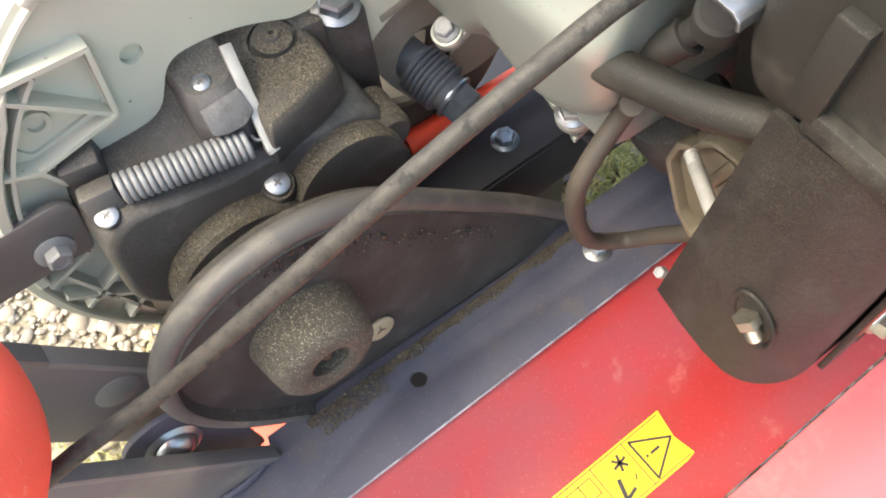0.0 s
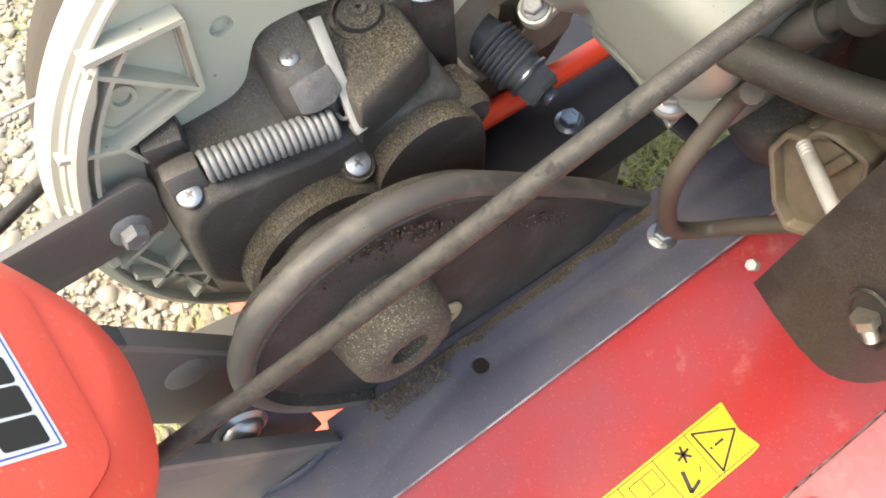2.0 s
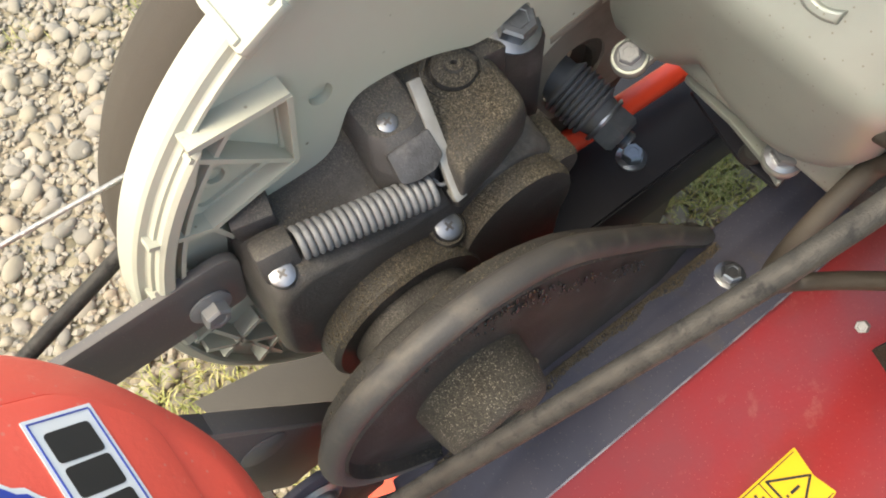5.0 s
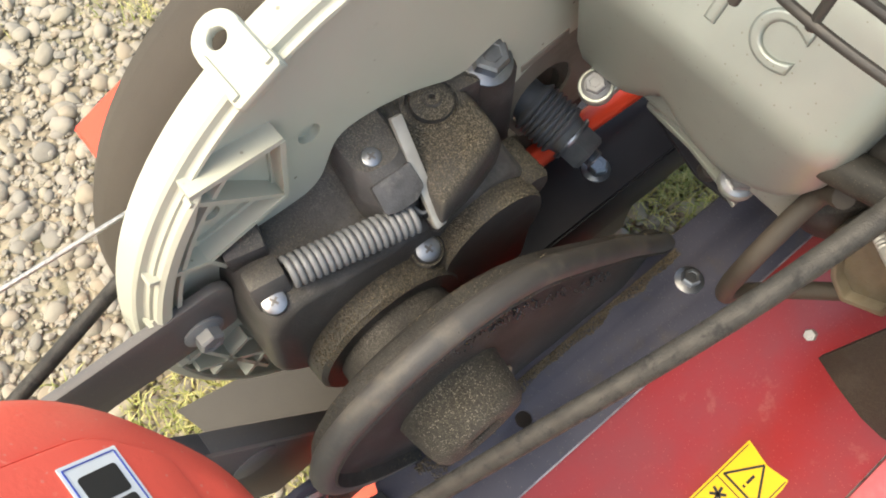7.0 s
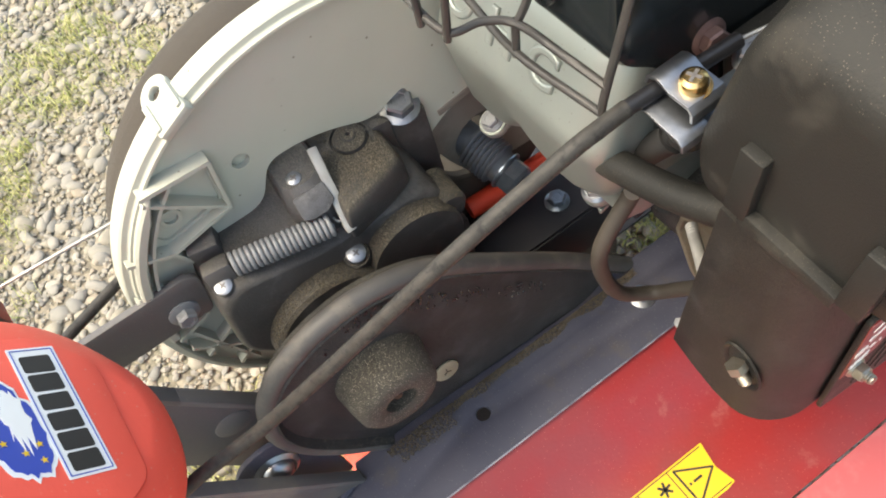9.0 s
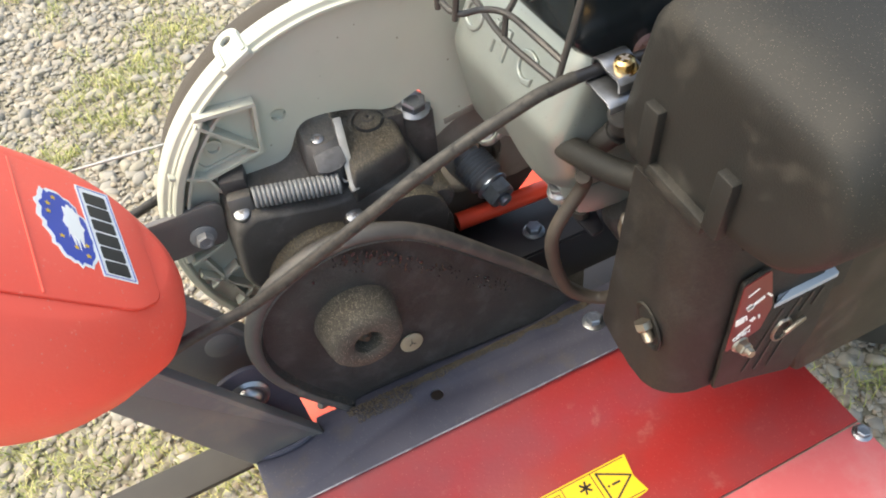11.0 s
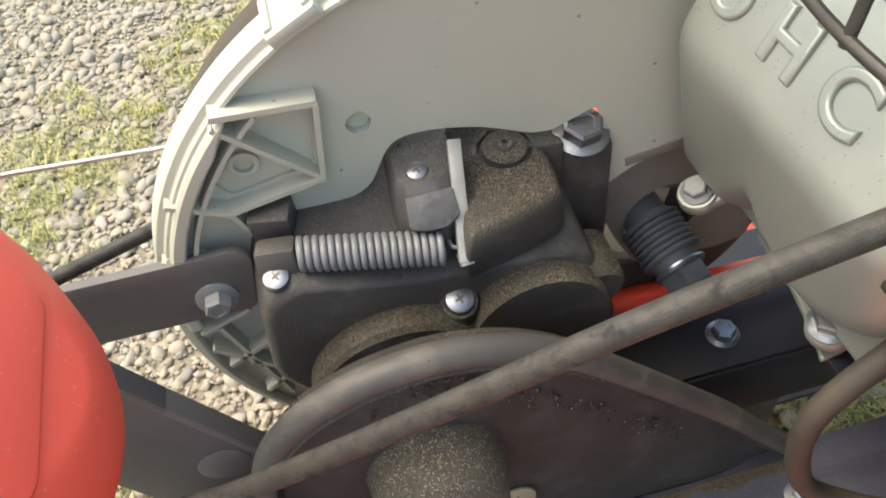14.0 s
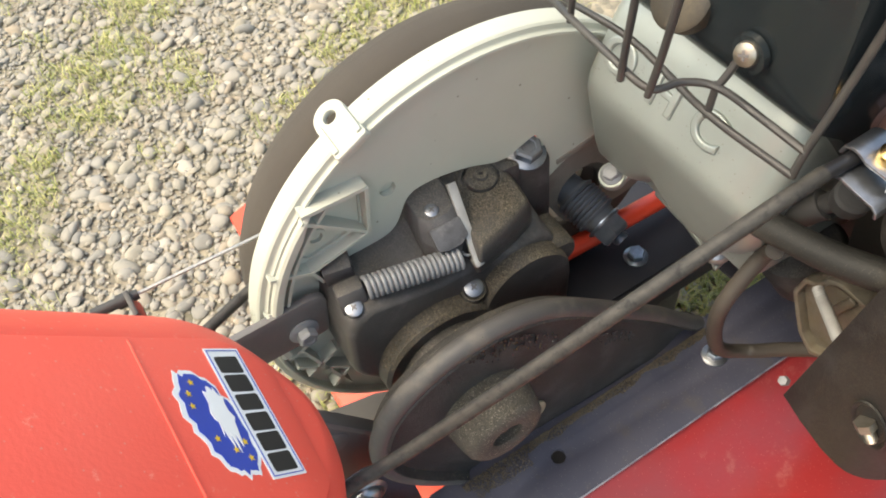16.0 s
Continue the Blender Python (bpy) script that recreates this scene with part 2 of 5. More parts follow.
def packed_stones(m):
    """Gives the earth the look of small stones trodden into it, with moss left showing in patches."""
    n, l = m.node_tree.nodes, m.node_tree.links
    b = n["Principled BSDF"]
    co, cells, ramp = n.new("ShaderNodeTexCoord"), n.new("ShaderNodeTexVoronoi"), n.new("ShaderNodeValToRGB")
    cells.inputs["Scale"].default_value = 75
    l.new(co.outputs["Object"], cells.inputs["Vector"])
    sep = n.new("ShaderNodeSeparateColor")
    l.new(cells.outputs["Color"], sep.inputs[0])
    ramp.color_ramp.elements[0].color, ramp.color_ramp.elements[1].color = (0.15, 0.14, 0.12, 1), (0.38, 0.34, 0.27, 1)
    l.new(sep.outputs[0], ramp.inputs[0])
    mx = n.new("ShaderNodeMix")
    mx.data_type, mx.inputs["Factor"].default_value = "RGBA", 0.55
    l.new(b.inputs["Base Color"].links[0].from_socket, mx.inputs["A"])
    l.new(ramp.outputs[0], mx.inputs["B"])
    l.new(mx.outputs["Result"], b.inputs["Base Color"])
    bp = n.new("ShaderNodeBump")
    bp.invert = True
    bp.inputs["Strength"].default_value, bp.inputs["Distance"].default_value = 0.8, 0.008
    l.new(cells.outputs["Distance"], bp.inputs["Height"])
    l.new(b.inputs["Normal"].links[0].from_socket, bp.inputs["Normal"])
    l.new(bp.outputs[0], b.inputs["Normal"])


packed_stones(GROUND)


def gravel_material():
    m = material("river_gravel", (0.32, 0.29, 0.23), 0.75, second=(0.3, 0.28, 0.24), scale=60, amount=0.5, bump=0.3, fine=300)
    n, l = m.node_tree.nodes, m.node_tree.links
    b = n["Principled BSDF"]
    geo, ramp = n.new("ShaderNodeNewGeometry"), n.new("ShaderNodeValToRGB")
    cr = ramp.color_ramp
    for pos, col in ((0.0, (0.145, 0.143, 0.130)), (0.14, (0.205, 0.198, 0.179)), (0.30, (0.248, 0.225, 0.173)), (0.46, (0.277, 0.248, 0.184)), (0.60, (0.217, 0.205, 0.183)), (0.74, (0.281, 0.258, 0.212)), (0.86, (0.250, 0.194, 0.127))):
        e = cr.elements.new(pos) if pos not in (0.0,) else cr.elements[0]
        e.position, e.color = pos, (*col, 1)
    cr.elements[-1].position, cr.elements[-1].color = 1.0, (0.38, 0.355, 0.30, 1)
    l.new(geo.outputs["Random Per Island"], ramp.inputs[0])
    old = b.inputs["Base Color"].links[0].from_socket
    mx = n.new("ShaderNodeMix")
    mx.data_type, mx.inputs["Factor"].default_value = "RGBA", 0.3
    l.new(ramp.outputs[0], mx.inputs["A"])
    l.new(old, mx.inputs["B"])
    l.new(mx.outputs["Result"], b.inputs["Base Color"])
    return m


def grass_material():
    m = material("short_grass", (0.10, 0.13, 0.03), 0.6, bump=0.05)
    n, l = m.node_tree.nodes, m.node_tree.links
    geo, ramp = n.new("ShaderNodeNewGeometry"), n.new("ShaderNodeValToRGB")
    ramp.color_ramp.elements[0].color, ramp.color_ramp.elements[1].color = (0.20, 0.25, 0.055, 1), (0.50, 0.46, 0.19, 1)
    l.new(geo.outputs["Random Per Island"], ramp.inputs[0])
    l.new(ramp.outputs[0], n["Principled BSDF"].inputs["Base Color"])
    return m


GRAVEL, GRASS = gravel_material(), grass_material()

from mathutils import geometry

# ---- mesh tools; the machine is drawn from the top of its frame rail, LIFT above the gravel ----
LIFT = 0.34


def link(name, bm, mat, parent=None, label="", smooth=40, lift=LIFT):
    """One bmesh as one mesh object, with edges sharper than `smooth` degrees kept sharp."""
    bm.normal_update()
    limit = radians(smooth)
    for e in bm.edges:
        e.smooth = len(e.link_faces) != 2 or e.calc_face_angle(0) < limit
    for f in bm.faces:
        f.smooth = True
    bm.transform(Matrix.Translation((0, 0, lift)))
    me = bpy.data.meshes.new(name)
    bm.to_mesh(me)
    bm.free()
    me.materials.append(mat)
    ob = new(name, me)
    ob.parent = parent
    if label:
        tagged(ob, label)
    return ob


def part(name, bm, mat, parent, label="", smooth=40):
    while parent.parent and parent.parent.parent:
        parent = parent.parent
    return link(name, bm, mat, parent, label, smooth)


def frame_of(p, d, up=(0, 0, 1)):
    """A pose at p whose z axis points along d."""
    z = Vector(d).normalized()
    u = Vector(up)
    if abs(z.dot(u)) > 0.98:
        u = Vector((1, 0, 0))
    x = u.cross(z).normalized()
    y = z.cross(x)
    m = Matrix((x, y, z)).transposed().to_4x4()
    m.translation = p
    return m


def box(bm, c, s, rot=(0, 0, 0), bevel=0.0, seg=2, m=None):
    g = bmesh.ops.create_cube(bm, size=1.0)
    vs = g["verts"]
    bmesh.ops.transform(bm, verts=vs, matrix=(m or Matrix()) @ pose(*c, *rot) @ Matrix.Diagonal((*s, 1)))
    if bevel:
        es = list({e for v in vs for e in v.link_edges})
        bmesh.ops.bevel(bm, geom=es, offset=bevel, segments=seg, profile=0.5, affect="EDGES")
    return bm


def lathe(bm, profile, m, seg=32, close=True):
    """Turns (radius, height) points round the z axis of the pose m."""
    loops = []
    for r, h in profile:
        if r < 1e-6:
            loops.append([bm.verts.new(m @ Vector((0, 0, h)))])
        else:
            loops.append([bm.verts.new(m @ Vector((r * math.cos(2 * math.pi * i / seg), r * math.sin(2 * math.pi * i / seg), h))) for i in range(seg)])
    for a, b in zip(loops, loops[1:]):
        for i in range(seg):
            j = (i + 1) % seg
            vs = [a[i % len(a)], a[j % len(a)], b[j % len(b)], b[i % len(b)]]
            vs = [v for k, v in enumerate(vs) if v not in vs[:k]]
            if len(vs) > 2:
                bm.faces.new(vs)
    return bm


def smooth_line(pts, per=6):
    """A smooth line through the points."""
    p = [Vector(q) for q in pts]
    p = [p[0] * 2 - p[1]] + p + [p[-1] * 2 - p[-2]]
    out = []
    for i in range(1, len(p) - 2):
        for k in range(per):
            t = k / per
            a, b, c, d = p[i - 1], p[i], p[i + 1], p[i + 2]
            out.append(0.5 * ((2 * b) + (c - a) * t + (2 * a - 5 * b + 4 * c - d) * t * t + (3 * b - a - 3 * c + d) * t ** 3))
    out.append(p[-2])
    return out


def tube(bm, pts, r, seg=10, per=6, smooth=True):
    """A round bar along a line; r is one radius or a function of the share of the way."""
    line = smooth_line(pts, per) if smooth else [Vector(q) for q in pts]
    rings, side = [], None
    for i, q in enumerate(line):
        d = (line[min(i + 1, len(line) - 1)] - line[max(i - 1, 0)]).normalized()
        if side is None:
            side = d.orthogonal().normalized()
        side = (side - d * side.dot(d)).normalized()
        other = d.cross(side)
        rr = r(i / (len(line) - 1)) if callable(r) else r
        rings.append([bm.verts.new(q + side * (rr * math.cos(2 * math.pi * k / seg)) + other * (rr * math.sin(2 * math.pi * k / seg))) for k in range(seg)])
    for a, b in zip(rings, rings[1:]):
        for k in range(seg):
            bm.faces.new((a[k], a[(k + 1) % seg], b[(k + 1) % seg], b[k]))
    bm.faces.new(rings[0][::-1])
    bm.faces.new(rings[-1])
    return bm


def plate(bm, outline, thick, m, holes=(), bevel=0.0):
    """A flat sheet: outline in the x-y plane of m, round holes (x, y, r) through it, thick along z."""
    def loop(pts):
        vs = [bm.verts.new((x, y, 0)) for x, y in pts]
        return vs, [bm.edges.new((vs[i], vs[(i + 1) % len(vs)])) for i in range(len(vs))]
    verts, _ = loop(outline)
    if holes:
        loops = [verts]
        for h in holes:
            pts = h if isinstance(h, list) else [(h[0] + h[2] * math.cos(2 * math.pi * k / 20), h[1] + h[2] * math.sin(2 * math.pi * k / 20)) for k in range(20)]
            loops.append(loop(pts)[0])
        verts = [v for lp in loops for v in lp]
        faces = []
        for tri in geometry.tessellate_polygon([[v.co for v in lp] for lp in loops]):
            faces.append(bm.faces.new([verts[k] for k in tri]))
    else:
        faces = [bm.faces.new(verts)]
    ext = bmesh.ops.extrude_face_region(bm, geom=faces)
    top = [v for v in ext["geom"] if isinstance(v, bmesh.types.BMVert)]
    bmesh.ops.translate(bm, verts=top, vec=(0, 0, thick))
    allv = list({*verts, *top})
    bmesh.ops.recalc_face_normals(bm, faces=list({f for v in allv for f in v.link_faces}))
    if bevel:
        es = [e for e in {e for v in allv for e in v.link_edges} if len(e.link_faces) == 2 and e.calc_face_angle(0) > 0.6]
        made = bmesh.ops.bevel(bm, geom=es, offset=bevel, segments=2, profile=0.5, affect="EDGES")
        allv = list({*[v for v in allv if v.is_valid], *made["verts"]})
    bmesh.ops.transform(bm, verts=allv, matrix=m)
    return bm


def rounded(pts, r, seg=5):
    """An outline with its corners rounded; r is one radius or one for each corner."""
    out = []
    n = len(pts)
    for i, p in enumerate(pts):
        rr = r[i] if isinstance(r, (list, tuple)) else r
        p = Vector(p)
        a, b = Vector(pts[i - 1]) - p, Vector(pts[(i + 1) % n]) - p
        if rr <= 0:
            out.append(tuple(p))
            continue
        k = min(rr, a.length * 0.49, b.length * 0.49)
        a, b = p + a.normalized() * k, p + b.normalized() * k
        for s in range(seg + 1):
            t = s / seg
            out.append(tuple(a * (1 - t) ** 2 + p * (2 * t * (1 - t)) + b * t * t))
    return out


def arc(cx, cy, r, a0, a1, n=16):
    return [(cx + r * math.cos(radians(a0 + (a1 - a0) * i / n)), cy + r * math.sin(radians(a0 + (a1 - a0) * i / n))) for i in range(n + 1)]


# poses whose local x-y plane is a plane of the machine: SIDE has x = along, y = up, z = towards the near side
def side(y):
    return Matrix(((1, 0, 0, 0), (0, 0, -1, y), (0, 1, 0, 0), (0, 0, 0, 1)))


def flat(z):
    return Matrix.Translation((0, 0, z))


def hex_bolt(parent, p, d, af=0.013, head=0.006, washer=0.0, name="bolt", mat=None, stub=0.0, stub_r=0.003, spin=0.0, label=""):
    """A hexagon head with a chamfer, its washer or flange, and the threaded end beyond a nut."""
    bm = bmesh.new()
    m = frame_of(p, d) @ pose(0, 0, 0, 0, 0, spin)
    r = af / math.sqrt(3)
    if washer:
        lathe(bm, [(0, 0), (washer, 0), (washer, 0.0012), (r * 1.02, 0.0026), (0, 0.0026)], m, 24)
    base = 0.0024 if washer else 0
    lathe(bm, [(0, base), (r, base), (r, base + head * 0.82), (r * 0.86, base + head), (r * 0.55, base + head), (r * 0.5, base + head * 0.93), (0, base + head * 0.93)], m, 6)
    if stub:
        prof = [(0, base + head)]
        k, n = base + head, max(3, int(stub / 0.0012))
        for i in range(n):
            prof += [(stub_r, k + stub * i / n), (stub_r * 0.84, k + stub * (i + 0.5) / n)]
        prof += [(stub_r * 0.8, k + stub), (0, k + stub)]
        lathe(bm, prof, m, 14)
    return part(name, bm, mat or ZINC, parent, label, 25)


def cross_screw(parent, p, d, r=0.0065, h=0.004, washer=0.0, mat=None, name="screw", label="", spin=20):
    """A round-headed screw with a cross recess."""
    bm = bmesh.new()
    m = frame_of(p, d) @ pose(0, 0, 0, 0, 0, spin)
    if washer:
        lathe(bm, [(0, 0), (washer, 0), (washer, 0.0015), (0, 0.0015)], m, 24)
    b = 0.0015 if washer else 0
    lathe(bm, [(0, b), (r, b), (r, b + h * 0.45), (r * 0.9, b + h * 0.8), (r * 0.62, b + h), (0, b + h * 1.03)], m, 20)
    ob = part(name, bm, mat or ZINC, parent, label, 30)
    return ob, m, b + h


def cross_recess(parent, m, z, size):
    # Dark bars laid on the head paint the shade inside the recess.
    bm = bmesh.new()
    for a in (0, 90):
        box(bm, (0, 0, z - 0.0002), (size, size * 0.24, 0.0012), (0, 0, a), m=m)
    part("cross_recess", bm, STEEL_DARK, parent)


# ---- setting ----
bm = bmesh.new()
N = 70
grid = [[None] * (N + 1) for _ in range(N + 1)]
for i in range(N + 1):
    for j in range(N + 1):
        u, v = (i / N * 2 - 1), (j / N * 2 - 1)
        x, y = 3 * u + 77 * u ** 7, 0.6 + 3 * v + 77 * v ** 7
        z = noise.noise((x * 1.5, y * 1.5, 0)) * 0.012 - 0.0030
        grid[i][j] = bm.verts.new((x, y, z if abs(x) < 6 and abs(y) < 6 else -0.01))
for i in range(N):
    for j in range(N):
        bm.faces.new((grid[i][j], grid[i + 1][j], grid[i + 1][j + 1], grid[i][j + 1]))
ground = tagged(link("ground", bm, GROUND, lift=0), "sandy earth under loose gravel with sparse grass", "ground", kind="structure")


def stones(count, x0, x1, y0, y1, lo, hi, seed, fine=2):
    """Broken and worn stones: balls cut flat by chance planes, squashed, turned and lying in the earth."""
    base = bmesh.new()
    bmesh.ops.create_icosphere(base, subdivisions=fine, radius=1.0)
    bv = np.array([v.co[:] for v in base.verts])
    bf = np.array([[v.index for v in f.verts] for f in base.faces])
    base.free()
    rng = np.random.default_rng(seed)
    V, F = [], []
    for k in range(count):
        x, y = rng.uniform(x0, x1), rng.uniform(y0, y1)
        moss = noise.noise((x * 2.6, y * 2.6, 7)) + 0.5 * noise.noise((x * 9, y * 9, 2))
        if moss > 0.16 and rng.random() < 0.45:
            continue
        s = lo + (hi - lo) * rng.random() ** 3.2
        axes = rng.normal(0, 1, (7, 3))
        axes /= np.linalg.norm(axes, axis=1)[:, None]
        reach = (bv @ axes.T) / rng.uniform(0.55, 0.95, 7)
        p = bv / np.maximum(1.0, reach.max(axis=1))[:, None]
        p = p * (s * np.array([rng.uniform(0.9, 1.5), rng.uniform(0.7, 1.05), rng.uniform(0.45, 0.8)]))
        e = np.array(Euler((rng.uniform(-0.4, 0.4), rng.uniform(-0.4, 0.4), rng.uniform(0, 6.28))).to_matrix())
        p = p @ e.T + np.array([x, y, noise.noise((x * 1.5, y * 1.5, 0)) * 0.012 + s * rng.uniform(-0.30, 0.22)])
        F.append(bf + len(V) * len(bv))
        V.append(p)
    me = bpy.data.meshes.new("gravel")
    me.from_pydata(np.concatenate(V).tolist(), [], np.concatenate(F).tolist())
    me.polygons.foreach_set("use_smooth", [fine == 2] * len(me.polygons))
    me.materials.append(GRAVEL)
    return me


gravel = new("gravel", stones(17500, -0.95, 0.62, -0.40, 1.95, 0.0045, 0.0165, 3))
tagged(gravel, "loose worn gravel in beige, white and grey", "gravel", kind="stuff")
tagged(new("grit", stones(55000, -0.95, 0.62, -0.40, 1.95, 0.0026, 0.0078, 8, 1)), "small angular beige and grey stone chips", "gravel", kind="stuff")


def grass_tufts(count, seed):
    rng = random.Random(seed)
    V, F = [], []
    for k in range(count):
        x, y = rng.uniform(-0.95, 0.62), rng.uniform(-0.40, 1.95)
        if k % 30 == 0:
            x, y = rng.gauss(0.43, 0.07), rng.gauss(0.15, 0.07)
        elif noise.noise((x * 2.6, y * 2.6, 7)) + 0.5 * noise.noise((x * 9, y * 9, 2)) < rng.uniform(0.0, 0.45):
            continue
        for b in range(rng.randint(7, 16)):
            a, h, w = rng.uniform(0, 6.28), rng.uniform(0.006, 0.026), rng.uniform(0.0005, 0.0013)
            px, py = x + rng.gauss(0, 0.012), y + rng.gauss(0, 0.012)
            dx, dy, lean = math.cos(a), math.sin(a), rng.uniform(0.2, 1.1)
            n0 = len(V)
            for t, ww in ((0, 1), (0.5, 0.8), (1, 0.1)):
                cx, cy, cz = px + dx * lean * h * t * t, py + dy * lean * h * t * t, 0.004 + h * t * (1 - 0.3 * t)
                V += [(cx - dy * w * ww, cy + dx * w * ww, cz), (cx + dy * w * ww, cy - dx * w * ww, cz)]
            F += [(n0, n0 + 1, n0 + 3, n0 + 2), (n0 + 2, n0 + 3, n0 + 5, n0 + 4)]
    me = bpy.data.meshes.new("grass")
    me.from_pydata(V, [], F)
    me.materials.append(GRASS)
    return me


tagged(new("grass", grass_tufts(12500, 5)), "sparse short green and yellow grass growing through gravel", "grass", kind="stuff")

# ---- the machine ----
tiller = tagged(new("motor_tiller"), "red motor tiller with dusty black gearbox and belt guard", "garden machine")
UP = Vector((0, 0, 1))


def loft(bm, rings, cap=(True, True)):
    """A skin through closed rings of equal count."""
    vs = [[bm.verts.new(p) for p in r] for r in rings]
    n = len(vs[0])
    for a, b in zip(vs, vs[1:]):
        for i in range(n):
            bm.faces.new((a[i], a[(i + 1) % n], b[(i + 1) % n], b[i]))
    if cap[0]:
        bm.faces.new(vs[0][::-1])
    if cap[1]:
        bm.faces.new(vs[-1])
    bmesh.ops.recalc_face_normals(bm, faces=bm.faces)
    return bm


def bar_between(bm, p, q, w, t, up=(0, 0, 1), bevel=0.0005):
    """A flat bar from p to q, w wide across and t thick along `up`."""
    p, q = Vector(p), Vector(q)
    m = frame_of((p + q) / 2, q - p, up)
    return box(bm, (0, 0, 0), (w, t, (q - p).length), bevel=bevel, m=m)


def lettering(words, size, depth, m, bold=0.0):
    """Raised words in the built-in font, as a mesh, in the x-y plane of m."""
    cu = bpy.data.curves.new("words", "FONT")
    cu.body, cu.size, cu.extrude, cu.bevel_depth, cu.bevel_resolution = words, size, depth, size * (0.03 if bold >= 0 else 0.045), 3
    cu.offset = size * bold
    cu.align_x, cu.align_y = "CENTER", "CENTER"
    ob = bpy.data.objects.new("words", cu)
    scene.collection.objects.link(ob)
    me = bpy.data.meshes.new_from_object(ob.evaluated_get(bpy.context.evaluated_depsgraph_get()))
    bpy.data.objects.remove(ob)
    bm = bmesh.new()
    bm.from_mesh(me)
    bm.transform(m)
    return bm


# ---- frame ----
bm = bmesh.new()
plate(bm, [(-0.158, -0.0348), (0.46, -0.0348), (0.46, 0.030), (-0.100, 0.030), (-0.102, 0.024), (-0.158, 0.016)], 0.004, flat(-0.004),
      holes=[(0.0, 0.0, 0.0056), (0.262, 0.006, 0.006)], bevel=0.0012)
frame_rail = part("frame_rail", bm, PAINT, tiller, "blue-grey painted steel frame rail with drilled holes")
# Unseen sheet, added to give the rail hole its shade.
part("under_plate", box(bmesh.new(), (0.10, 0.000, -0.040), (0.42, 0.058, 0.003)), STEEL_DARK, frame_rail)
hex_bolt(frame_rail, (0.155, -0.002, 0.0), (0, 0, 1), 0.012, 0.006, 0.0105, spin=12)
bm = bmesh.new()
tube(bm, [(-0.157, 0.017, 0.002), (-0.14, 0.012, 0.0035), (-0.12, 0.012, 0.0035), (-0.103, 0.018, 0.003)], 0.0026, 8)
part("weld_seam", bm, PAINT, frame_rail)
# Black bar on the rail paints the shade inside the cut.
bm = bmesh.new()
bar_between(bm, (-0.1005, 0.023, 0.0008), (-0.0985, 0.014, 0.0008), 0.0016, 0.0012, bevel=0)
part("saw_cut", bm, INK_AND_GAP, frame_rail)

# Pale strip that paints the rail edge's highlight, with some chipping in it.
bm = bmesh.new()
bar_between(bm, (-0.157, -0.0350, -0.0006), (0.300, -0.0350, -0.0006), 0.0012, 0.0012, bevel=0.0003)
part("worn_edge", bm, material("bare_edge", (0.30, 0.30, 0.33), 0.45, 0.3, second=(0.10, 0.10, 0.125), scale=70, amount=1.0, bump=0.1), frame_rail, "pale line for the highlight and chipped paint along the edge")

# far rail behind the belt guard
bm = bmesh.new()
plate(bm, [(0.06, 0.073), (0.46, 0.073), (0.46, 0.135), (0.06, 0.135)], 0.004, flat(0.027), bevel=0.0008)
box(bm, (0.26, 0.0735, 0.0), (0.40, 0.004, 0.055), bevel=0.001)
far_rail = part("far_rail", bm, BLACK_STEEL, tiller, "black steel frame rail beyond the belt guard")
hex_bolt(far_rail, (0.1505, 0.095, 0.031), (0, 0, 1), 0.013, 0.006, 0.0105, mat=material("blued_steel", (0.20, 0.235, 0.28), 0.35, 0.8, second=(0.13, 0.155, 0.19), scale=150, bump=0.05), spin=5)

# two uprights that carry the handlebar column
bm = bmesh.new()
plate(bm, rounded([(-0.100, 0.001), (-0.160, 0.001), (-0.224, 0.147), (-0.300, 0.285), (-0.252, 0.285), (-0.1760, 0.1405)], 0.002), 0.004, side(0.017), bevel=0.0008)
bar_between(bm, (-0.1005, 0.0178, -0.002), (-0.2515, 0.0178, 0.285), 0.010, 0.004, up=(0.885, 0, 0.466))
part("near_upright", bm, STEEL_DARK, tiller, "dark steel upright welded to the rail end")
bm = bmesh.new()
plate(bm, rounded([(-0.085, 0.020), (-0.150, 0.010), (-0.235, 0.20), (-0.255, 0.285), (-0.215, 0.285), (-0.153, 0.155)], 0.002), 0.004, side(0.066), bevel=0.0008)
bar_between(bm, (-0.0855, 0.0675, 0.022), (-0.153, 0.0675, 0.155), 0.012, 0.004, up=(0.9, 0, 0.4))
bar_between(bm, (-0.153, 0.0675, 0.155), (-0.215, 0.0675, 0.285), 0.012, 0.004, up=(0.9, 0, 0.4))
lathe(bm, [(0.0, 0.0015), (0.012, 0.0015), (0.013, 0.0008), (0.013, 0)], frame_of((-0.143, 0.0625, 0.098), (0, -1, 0)), 24)
far_upright = part("far_upright", bm, STEEL_DARK, tiller, "dark steel upright beyond the belt guard")
bm = bmesh.new()
plate(bm, rounded([(-0.172, 0.050), (-0.160, 0.088), (-0.1310, 0.094), (-0.1150, 0.078), (-0.1060, 0.036), (-0.1040, -0.020), (-0.150, -0.030)], [0.004, 0.02, 0.015, 0.02, 0.02, 0.002, 0.002]), 0.004, side(0.0395), bevel=0.0008)
part("bracket_plate", bm, PAINT, far_upright, "blue-grey bracket plate between the uprights")
bm = bmesh.new()
lathe(bm, [(0, 0.0), (0.0165, 0.0), (0.0165, 0.002), (0.0135, 0.004), (0.0125, 0.003), (0.0115, 0.003), (0.0108, 0.006), (0.007, 0.009), (0, 0.010)], frame_of((-0.1400, 0.0352, 0.0610), (0, -1, 0.12)), 32)
